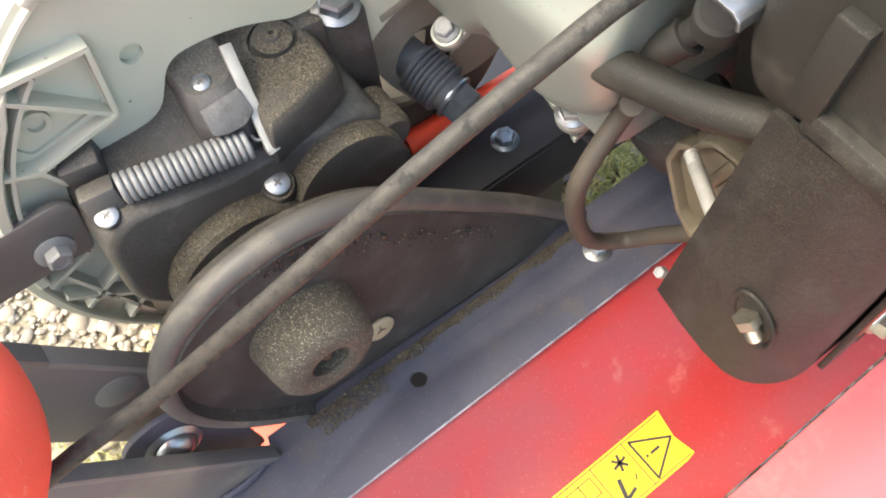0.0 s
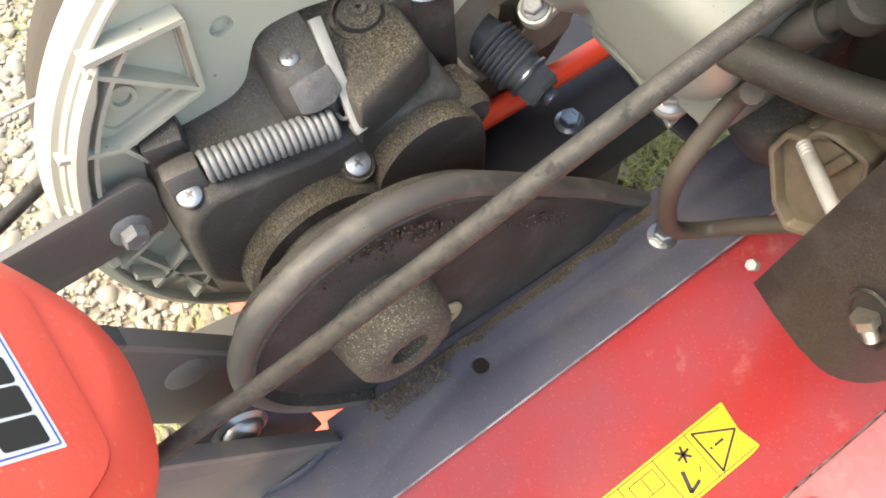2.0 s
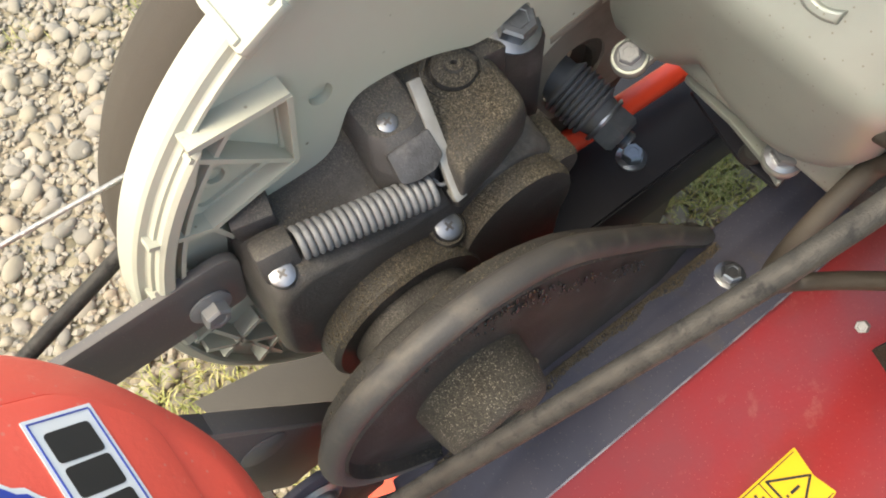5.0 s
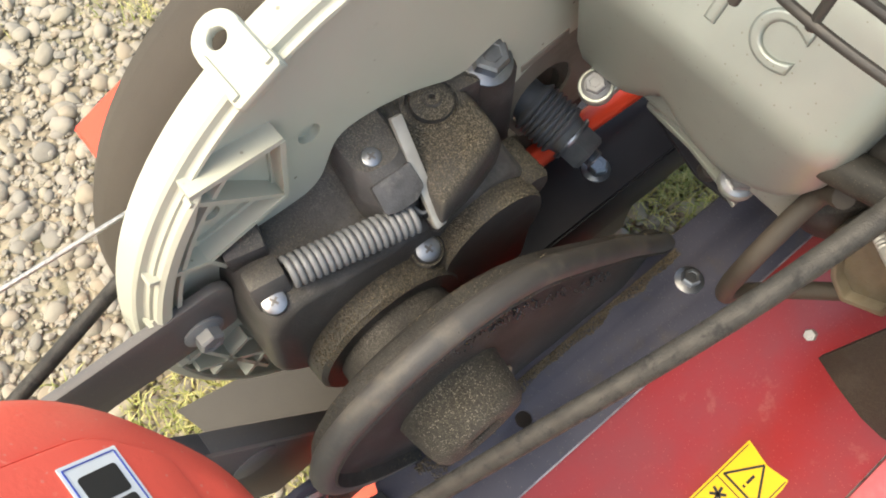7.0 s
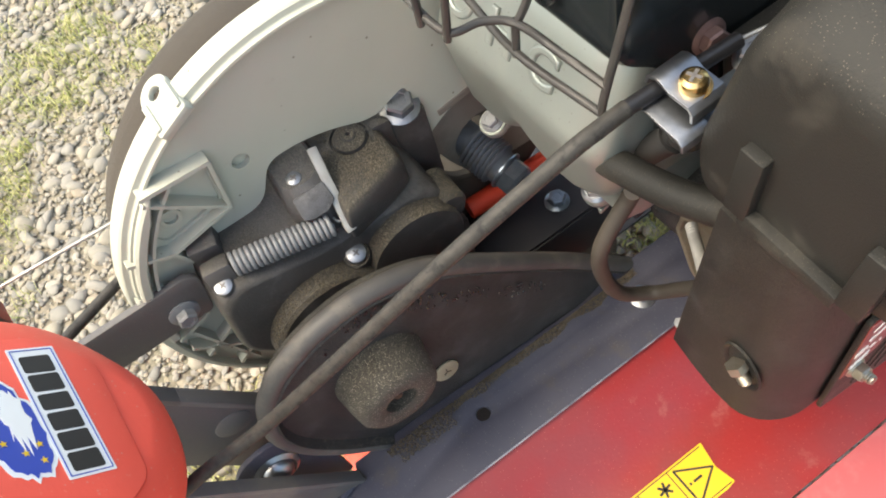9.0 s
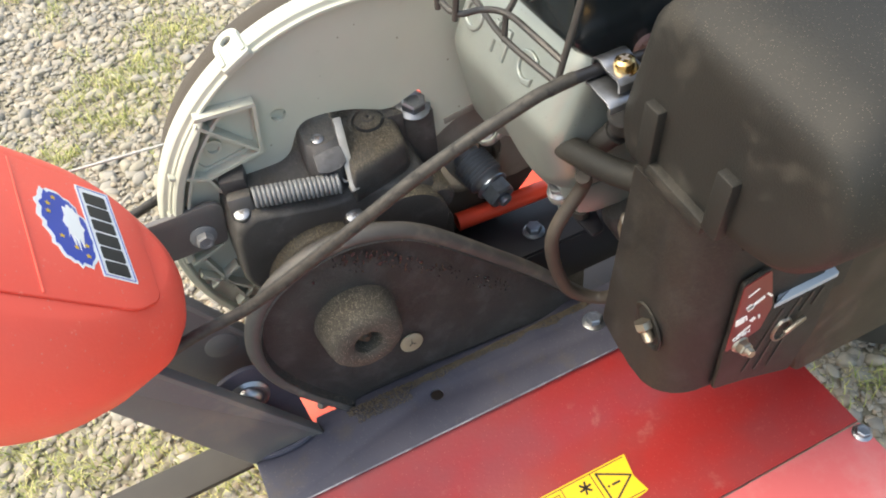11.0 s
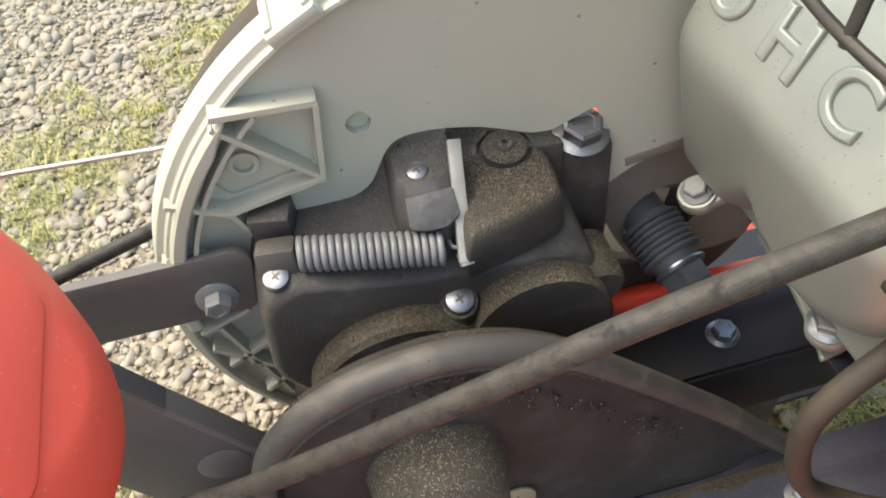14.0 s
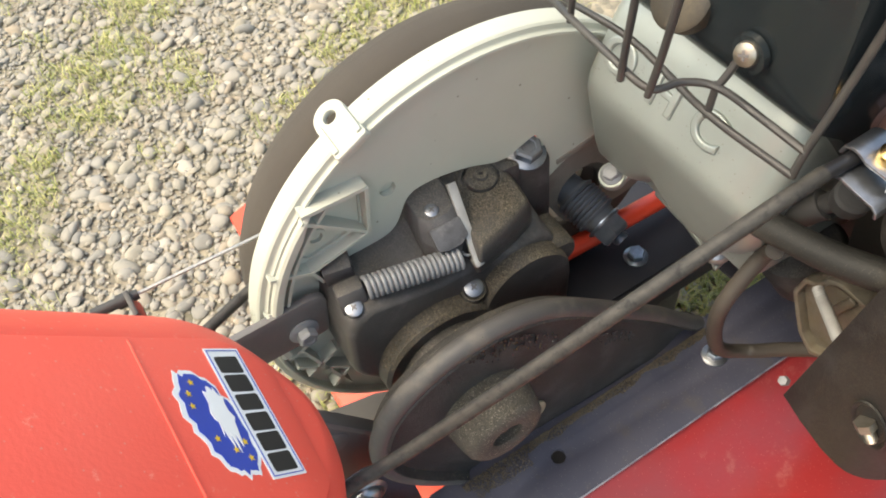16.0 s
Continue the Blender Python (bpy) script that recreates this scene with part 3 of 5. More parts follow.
part("carriage_bolt", bm, ZINC, far_upright, "domed zinc bolt with a bright rim")
bm = bmesh.new()
plate(bm, [(-0.178, 0.168), (-0.09, 0.152), (-0.03, 0.125), (-0.02, 0.085), (-0.10, 0.085), (-0.165, 0.122)], 0.003, flat(-0.050), bevel=0.0006)
part("bottom_sheet", bm, BROWN_STEEL, tiller, "dusty grey-brown sheet below the gearbox")
bm = bmesh.new()
bar_between(bm, (-0.52, 0.088, -0.103), (-0.172, 0.094, -0.103), 0.038, 0.006)
part("lower_bar", bm, BROWN_STEEL, tiller, "flat dark steel bar low at the rear")
bm = bmesh.new()
lathe(bm, [(0, 0), (0.0042, 0), (0.0042, 0.016), (0.003, 0.018), (0, 0.018)], frame_of((-0.080, 0.050, -0.014), (-0.75, -0.45, 0.5)), 14)
part("pin", bm, ZINC, tiller, "zinc pin end beside the rail")

# red deck and lower deck
bm = bmesh.new()
line = smooth_line([(0, -0.0335, -0.0050), (0, -0.0490, -0.0120), (0, -0.0680, -0.0230), (0, -0.0850, -0.0315), (0, -0.1050, -0.0358), (0, -0.1400, -0.0360), (0, -0.1735, -0.0360)], 4)
loft(bm, [[(x, p.y, p.z) for p in line] + [(x, p.y, p.z - 0.003) for p in line[::-1]] for x in (-0.22, -0.10, 0.0, 0.10, 0.20, 0.303)])
deck = part("deck", bm, RED, tiller, "glossy red painted sheet deck with worn patches")
bm = bmesh.new()
plate(bm, [(-0.22, -0.42), (0.303, -0.42), (0.303, -0.1750), (-0.22, -0.1750)], 0.004, flat(-0.0394), bevel=0.0012)
part("outer_panel", bm, SHEEN_RED, deck, "red outer panel with a pink sky sheen in its colour")
hex_bolt(deck, (0.115, -0.188, -0.0358), (0, 0, 1), 0.0105, 0.0042, 0.0)
hex_bolt(deck, (0.297, -0.184, -0.0358), (0, 0, 1), 0.0105, 0.0042, 0.008, spin=20)
bm = bmesh.new()
plate(bm, [(-0.118, -0.03), (0.185, -0.03), (0.185, 0.145), (0.33, 0.165), (0.33, 0.67), (-0.118, 0.518)], 0.005, flat(-0.155), bevel=0.001)
bar_between(bm, (-0.118, -0.03, -0.175), (-0.118, 0.518, -0.175), 0.004, 0.045)
part("lower_deck", bm, ORANGE, tiller, "orange-red painted sheet low behind the wheel")
bm = bmesh.new()
plate(bm, [(0.20, 0.120), (0.52, 0.120), (0.52, 0.30), (0.20, 0.30)], 0.004, flat(-0.148), bevel=0.001)
part("skid_sheet", bm, BLACK_STEEL, tiller, "black sheet low under the engine")
for sx, sy in ((-0.09, 0.40), (-0.09, 0.02), (0.16, 0.02), (0.30, 0.58)):
    part("leg", lathe(bmesh.new(), [(0, 0), (0.012, 0), (0.012, 0.185), (0, 0.185)], frame_of((sx, sy, -0.34), UP), 12), BLACK_STEEL, tiller)

# ---- wheel and its cover ----
CX, CZ, CY = 0.0175, 0.1465, 0.119
EDGE = rounded([(-0.045, 0.030), (-0.101, 0.120), (-0.100, 0.202), (-0.079, 0.196), (-0.043, 0.199), (-0.029, 0.226), (-0.010, 0.2262), (0.012, 0.221), (0.034, 0.2105), (0.044, 0.2090), (0.0670, 0.2175),
                (0.073, 0.164), (0.092, 0.176), (0.128, 0.180), (0.158, 0.176)], [0.01, 0.01, 0.002, 0.008, 0.01, 0.012, 0.012, 0.01, 0.003, 0.002, 0.006, 0.002, 0.012, 0.012, 0.005])
LOWER = [(0.066, 0.158), (0.092, 0.182), (0.128, 0.186), (0.172, 0.182), (0.172, 0.084), (0.152, 0.080), (0.100, 0.086), (0.086, 0.112)]
POCKET = rounded([(-0.0950, 0.2605), (-0.0580, 0.2575), (-0.0632, 0.2225), (-0.1010, 0.2160), (-0.1110, 0.2330)], 0.003, 3)
bm = bmesh.new()
plate(bm, arc(CX, CZ, 0.1610, 12, 246, 70) + EDGE, 0.0028, side(CY + 0.0028), holes=[POCKET, (-0.041, 0.2385, 0.0055)])
wheel_cover = part("wheel_cover", bm, WHITE_PLASTIC, tiller, "off-white plastic wheel cover with a stiffening rim", 30)
bm = bmesh.new()
plate(bm, arc(CX, CZ, 0.1590, 128, 190, 30) + [(-0.096, 0.118), (-0.096, 0.203), (-0.060, 0.213), (-0.053, 0.258)], 0.0012, side(0.1222))
part("pocket_floor", bm, WHITE_PLASTIC, wheel_cover)
bm = bmesh.new()
plate(bm, rounded(LOWER, 0.004, 3), 0.0024, side(0.1290), holes=[(0.1140, 0.1205, 0.0235)])
bar_between(bm, (0.0830, 0.1195, 0.1770), (0.1170, 0.1195, 0.1815), 0.0060, 0.0020, up=(0, 1, 0), bevel=0.0005)
# The cover's plastic again, browned by stains and darkened for the shade there.
SHADED_SOILED = material("soiled_pale_plastic", (0.20, 0.18, 0.155), 0.6, second=(0.15, 0.132, 0.11), scale=24, amount=0.8, bump=0.1, third=(0.12, 0.10, 0.08), third_scale=20, third_lo=0.5, third_hi=0.8)
part("lower_panel", bm, SHADED_SOILED, wheel_cover, "set-back lower part of the cover, soiled and coloured darker for shade, with a hole for the pivot")
bm = bmesh.new()
section = [(0.1588, 0.0), (0.1592, 0.0048), (0.1602, 0.0060), (0.1616, 0.0058), (0.1621, 0.0036), (0.1627, 0.0030), (0.1656, 0.0024), (0.1667, 0.0008), (0.1673, -0.0105), (0.1664, -0.0125), (0.1588, -0.0125)]
loft(bm, [[(CX + r * math.cos(radians(t)), CY - h, CZ + r * math.sin(radians(t))) for r, h in section] for t in range(12, 247, 3)])
part("rim", bm, WHITE_PLASTIC, wheel_cover, "off-white moulded double rim", 28)


def wedge(bm, p, q, d0, d1, t, base=0.0090):
    """A rib whose height runs from d0 at p to d1 at q."""
    u = (Vector(q) - Vector(p)).normalized()
    n = Vector((-u.y, u.x)) * t / 2
    r = lambda e, d: [(e[0] + n.x, CY + base, e[1] + n.y), (e[0] + n.x * 0.8, CY - d, e[1] + n.y * 0.8), (e[0] - n.x * 0.8, CY - d, e[1] - n.y * 0.8), (e[0] - n.x, CY + base, e[1] - n.y)]
    loft(bm, [r(p, d0), r(q, d1)])


bm = bmesh.new()
wedge(bm, (-0.0965, 0.2643), (-0.0555, 0.2598), 0.0115, 0.0095, 0.0034)
part("pocket_wall", bm, WHITE_PLASTIC, wheel_cover)
for p, q, d0, d1, t in (((-0.0562, 0.2595), (-0.0608, 0.2190), 0.0098, 0.0065, 0.0030), ((-0.0975, 0.2590), (-0.0613, 0.2185), 0.0105, 0.0060, 0.0028), ((-0.1030, 0.2130), (-0.0605, 0.2185), 0.0090, 0.0065, 0.0030),
                        ((-0.1270, 0.2250), (-0.1030, 0.2130), 0.0090, 0.0090, 0.0028), ((-0.1030, 0.2140), (-0.0975, 0.1950), 0.0090, 0.006, 0.0028),
                        ((-0.1210, 0.1880), (-0.1390, 0.1940), 0.009, 0.009, 0.0028),
                        ((-0.1120, 0.1500), (-0.1385, 0.1400), 0.009, 0.009, 0.0030), ((-0.1080, 0.1220), (-0.1330, 0.1090), 0.009, 0.009, 0.0030), ((-0.0980, 0.0960), (-0.1210, 0.0790), 0.009, 0.009, 0.0030),
                        ((-0.1370, 0.1260), (-0.1000, 0.0870), 0.009, 0.009, 0.0028), ((-0.1290, 0.1410), (-0.1090, 0.0710), 0.009, 0.009, 0.0028)):
    bm = bmesh.new()
    wedge(bm, p, q, d0, d1, t)
    part("rib", bm, WHITE_PLASTIC, wheel_cover)
bm = bmesh.new()
lathe(bm, [(0.0055, 0.0), (0.0070, 0.0), (0.0070, -0.0135), (0.0055, -0.0135), (0.0055, 0.0)], frame_of((-0.041, 0.1219, 0.2385), (0, -1, 0)), 28)
# Shallow floor added so the hole shows pale, as its lit wall would.
lathe(bm, [(0, -0.0014), (0.0056, -0.0014), (0.0056, -0.0034), (0, -0.0034)], frame_of((-0.041, 0.1219, 0.2385), (0, -1, 0)), 28)
part("hole_wall", bm, WHITE_PLASTIC, wheel_cover)
bm = bmesh.new()
lathe(bm, [(0.0042, 0.0), (0.0066, 0.0), (0.0066, 0.0030), (0.0056, 0.0034), (0.0042, 0.0030), (0.0042, 0.0)], frame_of((-0.0915, 0.1214, 0.2310), (0, -1, 0)), 24)
part("hole_collar", bm, WHITE_PLASTIC, wheel_cover)
bm = bmesh.new()
band = [(0.1530, 0.0), (0.1532, 0.0098), (0.1542, 0.0108), (0.1585, 0.0108), (0.1600, 0.0092), (0.1604, 0.0)]
loft(bm, [[(CX + (r + (0.0055 if r < 0.156 else 0.0) * max(0.0, (140 - t) / 8)) * math.cos(radians(t)), CY - h * (0.62 if t < 134 else 1.0), CZ + (r + (0.0055 if r < 0.156 else 0.0) * max(0.0, (140 - t) / 8)) * math.sin(radians(t))) for r, h in band] for t in range(132, 182, 2)])
part("inner_band", bm, WHITE_PLASTIC, wheel_cover, "", 30)
bm = bmesh.new()
ring = arc(CX, CZ, 0.1490, 164, 131, 14)
for p, q in zip(ring, ring[1:]):
    wedge(bm, p, q, 0.0085, 0.0085, 0.0026)
part("curved_rib", bm, WHITE_PLASTIC, wheel_cover)
# fixing lug, lying back over the tyre
ang = radians(116.6)
rad, tan = Vector((math.cos(ang), 0, math.sin(ang))), Vector((math.sin(ang), 0, -math.cos(ang)))
lm = Matrix((tan, (0, 1, 0), rad)).transposed().to_4x4()
lm.translation = Vector((CX, 0, CZ)) + rad * 0.1640
bm = bmesh.new()
plate(bm, [(-0.0105, 0.108), (0.0105, 0.108)] + arc(0, 0.135, 0.0105, 0, 180, 14), 0.0042, lm, holes=[(0, 0.1345, 0.0042)], bevel=0.0009)
part("fixing_lug", bm, WHITE_PLASTIC, wheel_cover, "off-white lug with a round hole")
part("lug_foot", box(bmesh.new(), (0, 0.1125, 0.001), (0.0225, 0.0075, 0.0066), bevel=0.0012, m=lm), WHITE_PLASTIC, wheel_cover)
for dx in (-0.0085, 0.0085):
    part("lug_cheek", box(bmesh.new(), (dx, 0.122, 0.0035), (0.0035, 0.022, 0.005), bevel=0.0008, m=lm), WHITE_PLASTIC, wheel_cover)
bm = bmesh.new()
lathe(bm, [(0.105, 0.0), (0.1440, 0.0), (0.1462, -0.0010), (0.1475, -0.0060), (0.1500, -0.0064), (0.1512, -0.0042), (0.1535, -0.0040), (0.1575, -0.0100), (0.1600, -0.020), (0.1592, -0.030), (0.154, -0.040), (0.145, -0.046), (0.105, -0.046), (0.105, 0)],
      frame_of((CX, 0.1365, 0.1440), (0, -1, 0)), 128)
part("tyre", bm, TYRE, tiller, "brown-grey rubber tyre with fine fabric-like grain", 50)
bm = bmesh.new()
lathe(bm, [(0.028, 0.0), (0.030, 0.002), (0.070, 0.002), (0.078, -0.002), (0.078, -0.006), (0.028, -0.006), (0.028, 0)], frame_of((0.105, 0.1305, 0.112), (0, -1, 0)), 64)
part("shaft_ring", bm, TYRE, tiller, "grey-brown ring round the wheel shaft")

# bar bolted to the wheel cover
bm = bmesh.new()
plate(bm, rounded([(-0.36, 0.158), (-0.107, 0.154), (-0.101, 0.188), (-0.108, 0.194), (-0.36, 0.198)], [0, 0.004, 0.006, 0.004, 0]), 0.005, side(0.1125), bevel=0.0007)
stay_bar = part("stay_bar", bm, STEEL_DARK, tiller, "flat grey steel stay bar bolted to the wheel cover")
hex_bolt(stay_bar, (-0.1225, 0.1072, 0.168), (0, -1, 0), 0.0115, 0.0065, 0.0100, spin=12, mat=SPRING)

# ---- gearbox ----
FACE = ((-0.1075, 0.130), (-0.1025, 0.176), (-0.0975, 0.187), (-0.0850, 0.1915), (-0.0625, 0.1855), (-0.0350, 0.1770), (-0.0050, 0.1750), (0.046, 0.1700), (0.058, 0.150), (0.055, 0.090), (-0.050, 0.070), (-0.088, 0.100))
RISE = (0.0, 0.006, 0.008, 0.008, 0.013, 0.023, 0.026, 0.020, 0.0, 0.0, 0.0, 0.0)


def face_ring(y, inset, share):
    """The housing's outline at one depth; the top climbs towards the wheel."""
    pts = [((x + 0.03) * (1 - inset / 0.075) - 0.03, (z - 0.14) * (1 - inset / 0.05) + 0.14 + r * share) for (x, z), r in zip(FACE, RISE)]
    return [(x, y, z) for x, z in rounded(pts, [0.01, 0.006, 0.006, 0.004, 0.01, 0.01, 0.01, 0.01, 0.01, 0.01, 0.02, 0.015], 4)]


bm = bmesh.new()
loft(bm, [face_ring(0.0795, 0.0050, 0), face_ring(0.0800, 0.0035, 0), face_ring(0.0815, 0.0014, 0), face_ring(0.0840, 0.0003, 0.02), face_ring(0.0870, 0.0, 0.08), face_ring(0.119, 0.0, 0.95), face_ring(0.143, 0.0, 1.1)])
gearbox = part("gearbox_housing", bm, HAZY, tiller, "black gearbox housing covered in dry clippings", 50)
bm = bmesh.new()
lathe(bm, [(0.0, 0.0), (0.0465, 0.0), (0.0460, 0.0165), (0.0435, 0.0190), (0, 0.0190)], frame_of((-0.0465, 0.085, 0.1150), (0, -1, 0)), 64)
rear_boss = part("rear_shaft_boss", bm, GEARBOX, gearbox, "round boss with clippings lying on it", 35)
bm = bmesh.new()
lathe(bm, [(0.0, 0.0), (0.0365, 0.0), (0.0360, 0.0200), (0.0345, 0.0225), (0.0300, 0.0232), (0, 0.0232)], frame_of((0.0225, 0.090, 0.1310), (0, -1, 0)), 64)
lathe(bm, [(0.0, 0.0), (0.0130, 0.0), (0.0125, 0.026), (0.0105, 0.0285), (0, 0.0285)], frame_of((0.0550, 0.102, 0.1420), (0, -1, 0)), 32)
front_boss = part("front_shaft_boss", bm, GEARBOX, gearbox, "smaller boss with clippings lying on it", 35)
bm = bmesh.new()
plate(bm, rounded([(-0.080, 0.050), (0.062, 0.045), (0.066, 0.120), (0.040, 0.136), (-0.02, 0.135), (-0.074, 0.120)], 0.010), 0.068, side(0.143), bevel=0.004)
part("lower_case", bm, GEARBOX, gearbox)


def top_ring(z, grow, back=0.0):
    o = [(-0.0085, 0.0725), (0.0205, 0.0795), (0.0370, 0.0860), (0.0400, 0.1060), (0.0385, 0.1600), (0.0040, 0.1620), (-0.0060, 0.1100)]
    return [(x, y + back * max(0.0, (0.13 - y) / 0.055), z) for x, y in rounded([((x - 0.014) * (1 + grow / 0.024) + 0.014, (y - 0.108) * (1 + grow / 0.03) + 0.108) for x, y in o], [0.003, 0.01, 0.005, 0.01, 0.004, 0.004, 0.004], 4)]


bm = bmesh.new()
loft(bm, [top_ring(0.150, 0.0, 0.0140), top_ring(0.164, 0.0010, 0.0100), top_ring(0.178, 0.0030, 0.0030), top_ring(0.1930, 0.0022), top_ring(0.2000, 0.0008), top_ring(0.2032, -0.0010), top_ring(0.2045, -0.0035)])
top_pad = part("top_pad", bm, GEARBOX, gearbox, "raised dusty top of the gearbox", 50)
bm = bmesh.new()
plate(bm, rounded([(0.0300, 0.1150), (0.0480, 0.1120), (0.0480, 0.1160), (0.0340, 0.1400), (0.0280, 0.1400)], 0.001), 0.050, flat(0.156), bevel=0.0008)
part("web", bm, GEARBOX, gearbox)
bm = bmesh.new()
lathe(bm, [(0, 0.0), (0.0150, 0.0), (0.0150, 0.0014), (0.0128, 0.0022), (0.0122, 0.0002), (0.0108, 0.0002), (0.0104, 0.0040), (0.0085, 0.0052), (0.0048, 0.0056), (0.0040, 0.0070), (0.0015, 0.0073), (0.001, 0.005), (0, 0.005)],
      frame_of((0.0212, 0.1168, 0.2046), (0, -0.12, 1)), 36)
plug = part("filler_plug", bm, GEARBOX, gearbox, "round dusty rubber filler plug")
# lever block: a round dome whose front is cut down in worn facets
WORN = dusty("worn_grey_black_plastic", (0.055, 0.054, 0.056), rough=0.45, low=0.6, high=1.0, cover=0.35, clump=60)


def block_ring(z, pts):
    return [(x, y, z) for x, y in rounded(pts, [0.002, 0.002, 0.002, 0.003, 0.009, 0.011, 0.011, 0.009], 4)]


FOOT = [(-0.0350, 0.1000), (-0.0295, 0.0880), (-0.0150, 0.0845), (-0.0065, 0.0900), (-0.0010, 0.1180), (-0.0030, 0.1560), (-0.0190, 0.1580), (-0.0325, 0.1350)]
HEAD = [(-0.0325, 0.1045), (-0.0275, 0.0985), (-0.0150, 0.0965), (-0.0078, 0.1000), (-0.0030, 0.1180), (-0.0045, 0.1530), (-0.0180, 0.1555), (-0.0305, 0.1340)]
CROWN = [(x * 0.9 - 0.0018, y * 0.9 + 0.0117) for x, y in HEAD]
bm = bmesh.new()
loft(bm, [block_ring(0.180, FOOT), block_ring(0.2015, FOOT), block_ring(0.2035, [(x * 0.98 - 0.0004, y * 0.985 + 0.0017) for x, y in FOOT]), block_ring(0.2140, HEAD), block_ring(0.2158, CROWN)])
lever_block = part("lever_block", bm, WORN, gearbox, "worn grey-black plastic lever block", 30)
bm = bmesh.new()
FACET = material("scuffed_grey_plastic", (0.075, 0.076, 0.082), 0.45, second=(0.045, 0.045, 0.048), scale=130, amount=1.0, bump=0.35, third=(0.13, 0.13, 0.135), third_scale=90, third_lo=0.55, third_hi=0.7)
plate(bm, rounded([(-0.0310, -0.0080), (-0.0245, -0.0105), (-0.0150, -0.0108), (-0.0085, -0.0070), (-0.0085, 0.0058), (-0.0300, 0.0058)], 0.0016, 3), 0.0040, Matrix.Translation((0.0, 0.0928, 0.2065)) @ pose(0, 0, 0, 36, 0, 0), bevel=0.0008)
part("worn_facet", bm, FACET, lever_block, "scuffed grey worn facet")
s, m, z = cross_screw(lever_block, (-0.0215, 0.1063, 0.2145), (0, -0.25, 1), 0.0050, 0.0034)
cross_recess(s, m, z, 0.0042)
bm = bmesh.new()
bar_between(bm, (-0.0030, 0.1120, 0.2235), (-0.0108, 0.0720, 0.1890), 0.0034, 0.0060, up=(0.995, 0, -0.1), bevel=0.0005)
box(bm, (-0.0103, 0.0746, 0.1886), (0.0060, 0.0060, 0.0060), (40, 0, 4), 0.0006)
LEVER = material("worn_pale_zinc", (0.36, 0.36, 0.345), 0.5, 0.3, second=(0.25, 0.245, 0.23), scale=120, bump=0.1)
lever = part("lever", bm, LEVER, gearbox, "flat bare steel lever with worn zinc")
# hook blocks at the spring's fixed end
bm = bmesh.new()
box(bm, (-0.0870, 0.1150, 0.1990), (0.0185, 0.0150, 0.0200), (8, 0, -14), 0.0010)
box(bm, (-0.0885, 0.0955, 0.1935), (0.0180, 0.0130, 0.0190), (-12, 0, -8), 0.0025)
anchor = part("spring_anchor", bm, WORN, gearbox, "black plastic anchor block for the spring")
s, m, z = cross_screw(anchor, (-0.0908, 0.0880, 0.1905), (-0.05, -0.28, 0.96), 0.0062, 0.0040, spin=35)
cross_recess(s, m, z, 0.0044)
# spring: close coils between two hooks
bm = bmesh.new()
A, B = Vector((-0.0790, 0.0925, 0.1980)), Vector((-0.0175, 0.0815, 0.1912))
m = frame_of(A, B - A)
n, L = 19, (B - A).length
coil = [m @ Vector((0.0066 * math.cos(2 * math.pi * k / 16), 0.0066 * math.sin(2 * math.pi * k / 16), L * k / (16 * n))) for k in range(16 * n + 1)]
tube(bm, coil, 0.00162, 8, smooth=False)
tube(bm, [coil[0], m @ Vector((0.004, 0, -0.003)), m @ Vector((0, 0, -0.006)), m @ Vector((0, 0, -0.012))], 0.0011, 7, 4)
tube(bm, [coil[-1], m @ Vector((0.004, 0, L + 0.002)), m @ Vector((0, 0, L + 0.004)), m @ Vector((0.001, 0.001, L + 0.012))], 0.0011, 7, 4)
part("tension_spring", bm, SPRING, tiller, "grey coated steel tension spring with close coils", 60)
# screws of the housing
bm = bmesh.new()
lathe(bm, [(0.0, 0.0), (0.0105, 0.0), (0.0098, 0.020), (0.0086, 0.022), (0, 0.022)], frame_of((-0.0147, 0.0865, 0.1375), (0, -0.42, 0.91)), 28)
part("screw_boss", bm, GEARBOX, gearbox)
s, m, z = cross_screw(gearbox, (-0.0147, 0.0775, 0.1570), (0, -0.42, 0.91), 0.0072, 0.0042, 0.0)
cross_recess(s, m, z, 0.0050)
hex_bolt(gearbox, (-0.0850, 0.0775, 0.1190), (0, -1, 0.3), 0.012, 0.005, 0.0, mat=GEARBOX)
bm = bmesh.new()
box(bm, (0.0605, 0.1250, 0.1630), (0.0270, 0.0270, 0.0740), (0, 0, -4), 0.004)
post = part("mounting_post", bm, GEARBOX, gearbox, "black mounting post at the end of the gearbox")
hex_bolt(post, (0.0600, 0.1215, 0.2005), (0.0, -0.30, 0.95), 0.0175, 0.0080, 0.0135, spin=8)

# Unseen box added to stop red light bouncing up from the lower deck.
part("case_base", box(bmesh.new(), (0.070, 0.109, -0.039), (0.26, 0.062, 0.122), bevel=0.004), GEARBOX, gearbox)

# ---- belt guard ----
EDGE_LINE = [(0.168, -0.006), (0.140, 0.029), (0.108, 0.070), (0.074, 0.108), (0.044, 0.141), (0.020, 0.165), (-0.003, 0.180), (-0.030, 0.188), (-0.052, 0.1875), (-0.073, 0.182),
             (-0.094, 0.170), (-0.109, 0.153), (-0.118, 0.130), (-0.120, 0.104), (-0.113, 0.074), (-0.097, 0.040), (-0.078, 0.010), (-0.068, -0.006)]
GUARD_LINE = smooth_line([(x, 0, z) for x, z in EDGE_LINE], 5)


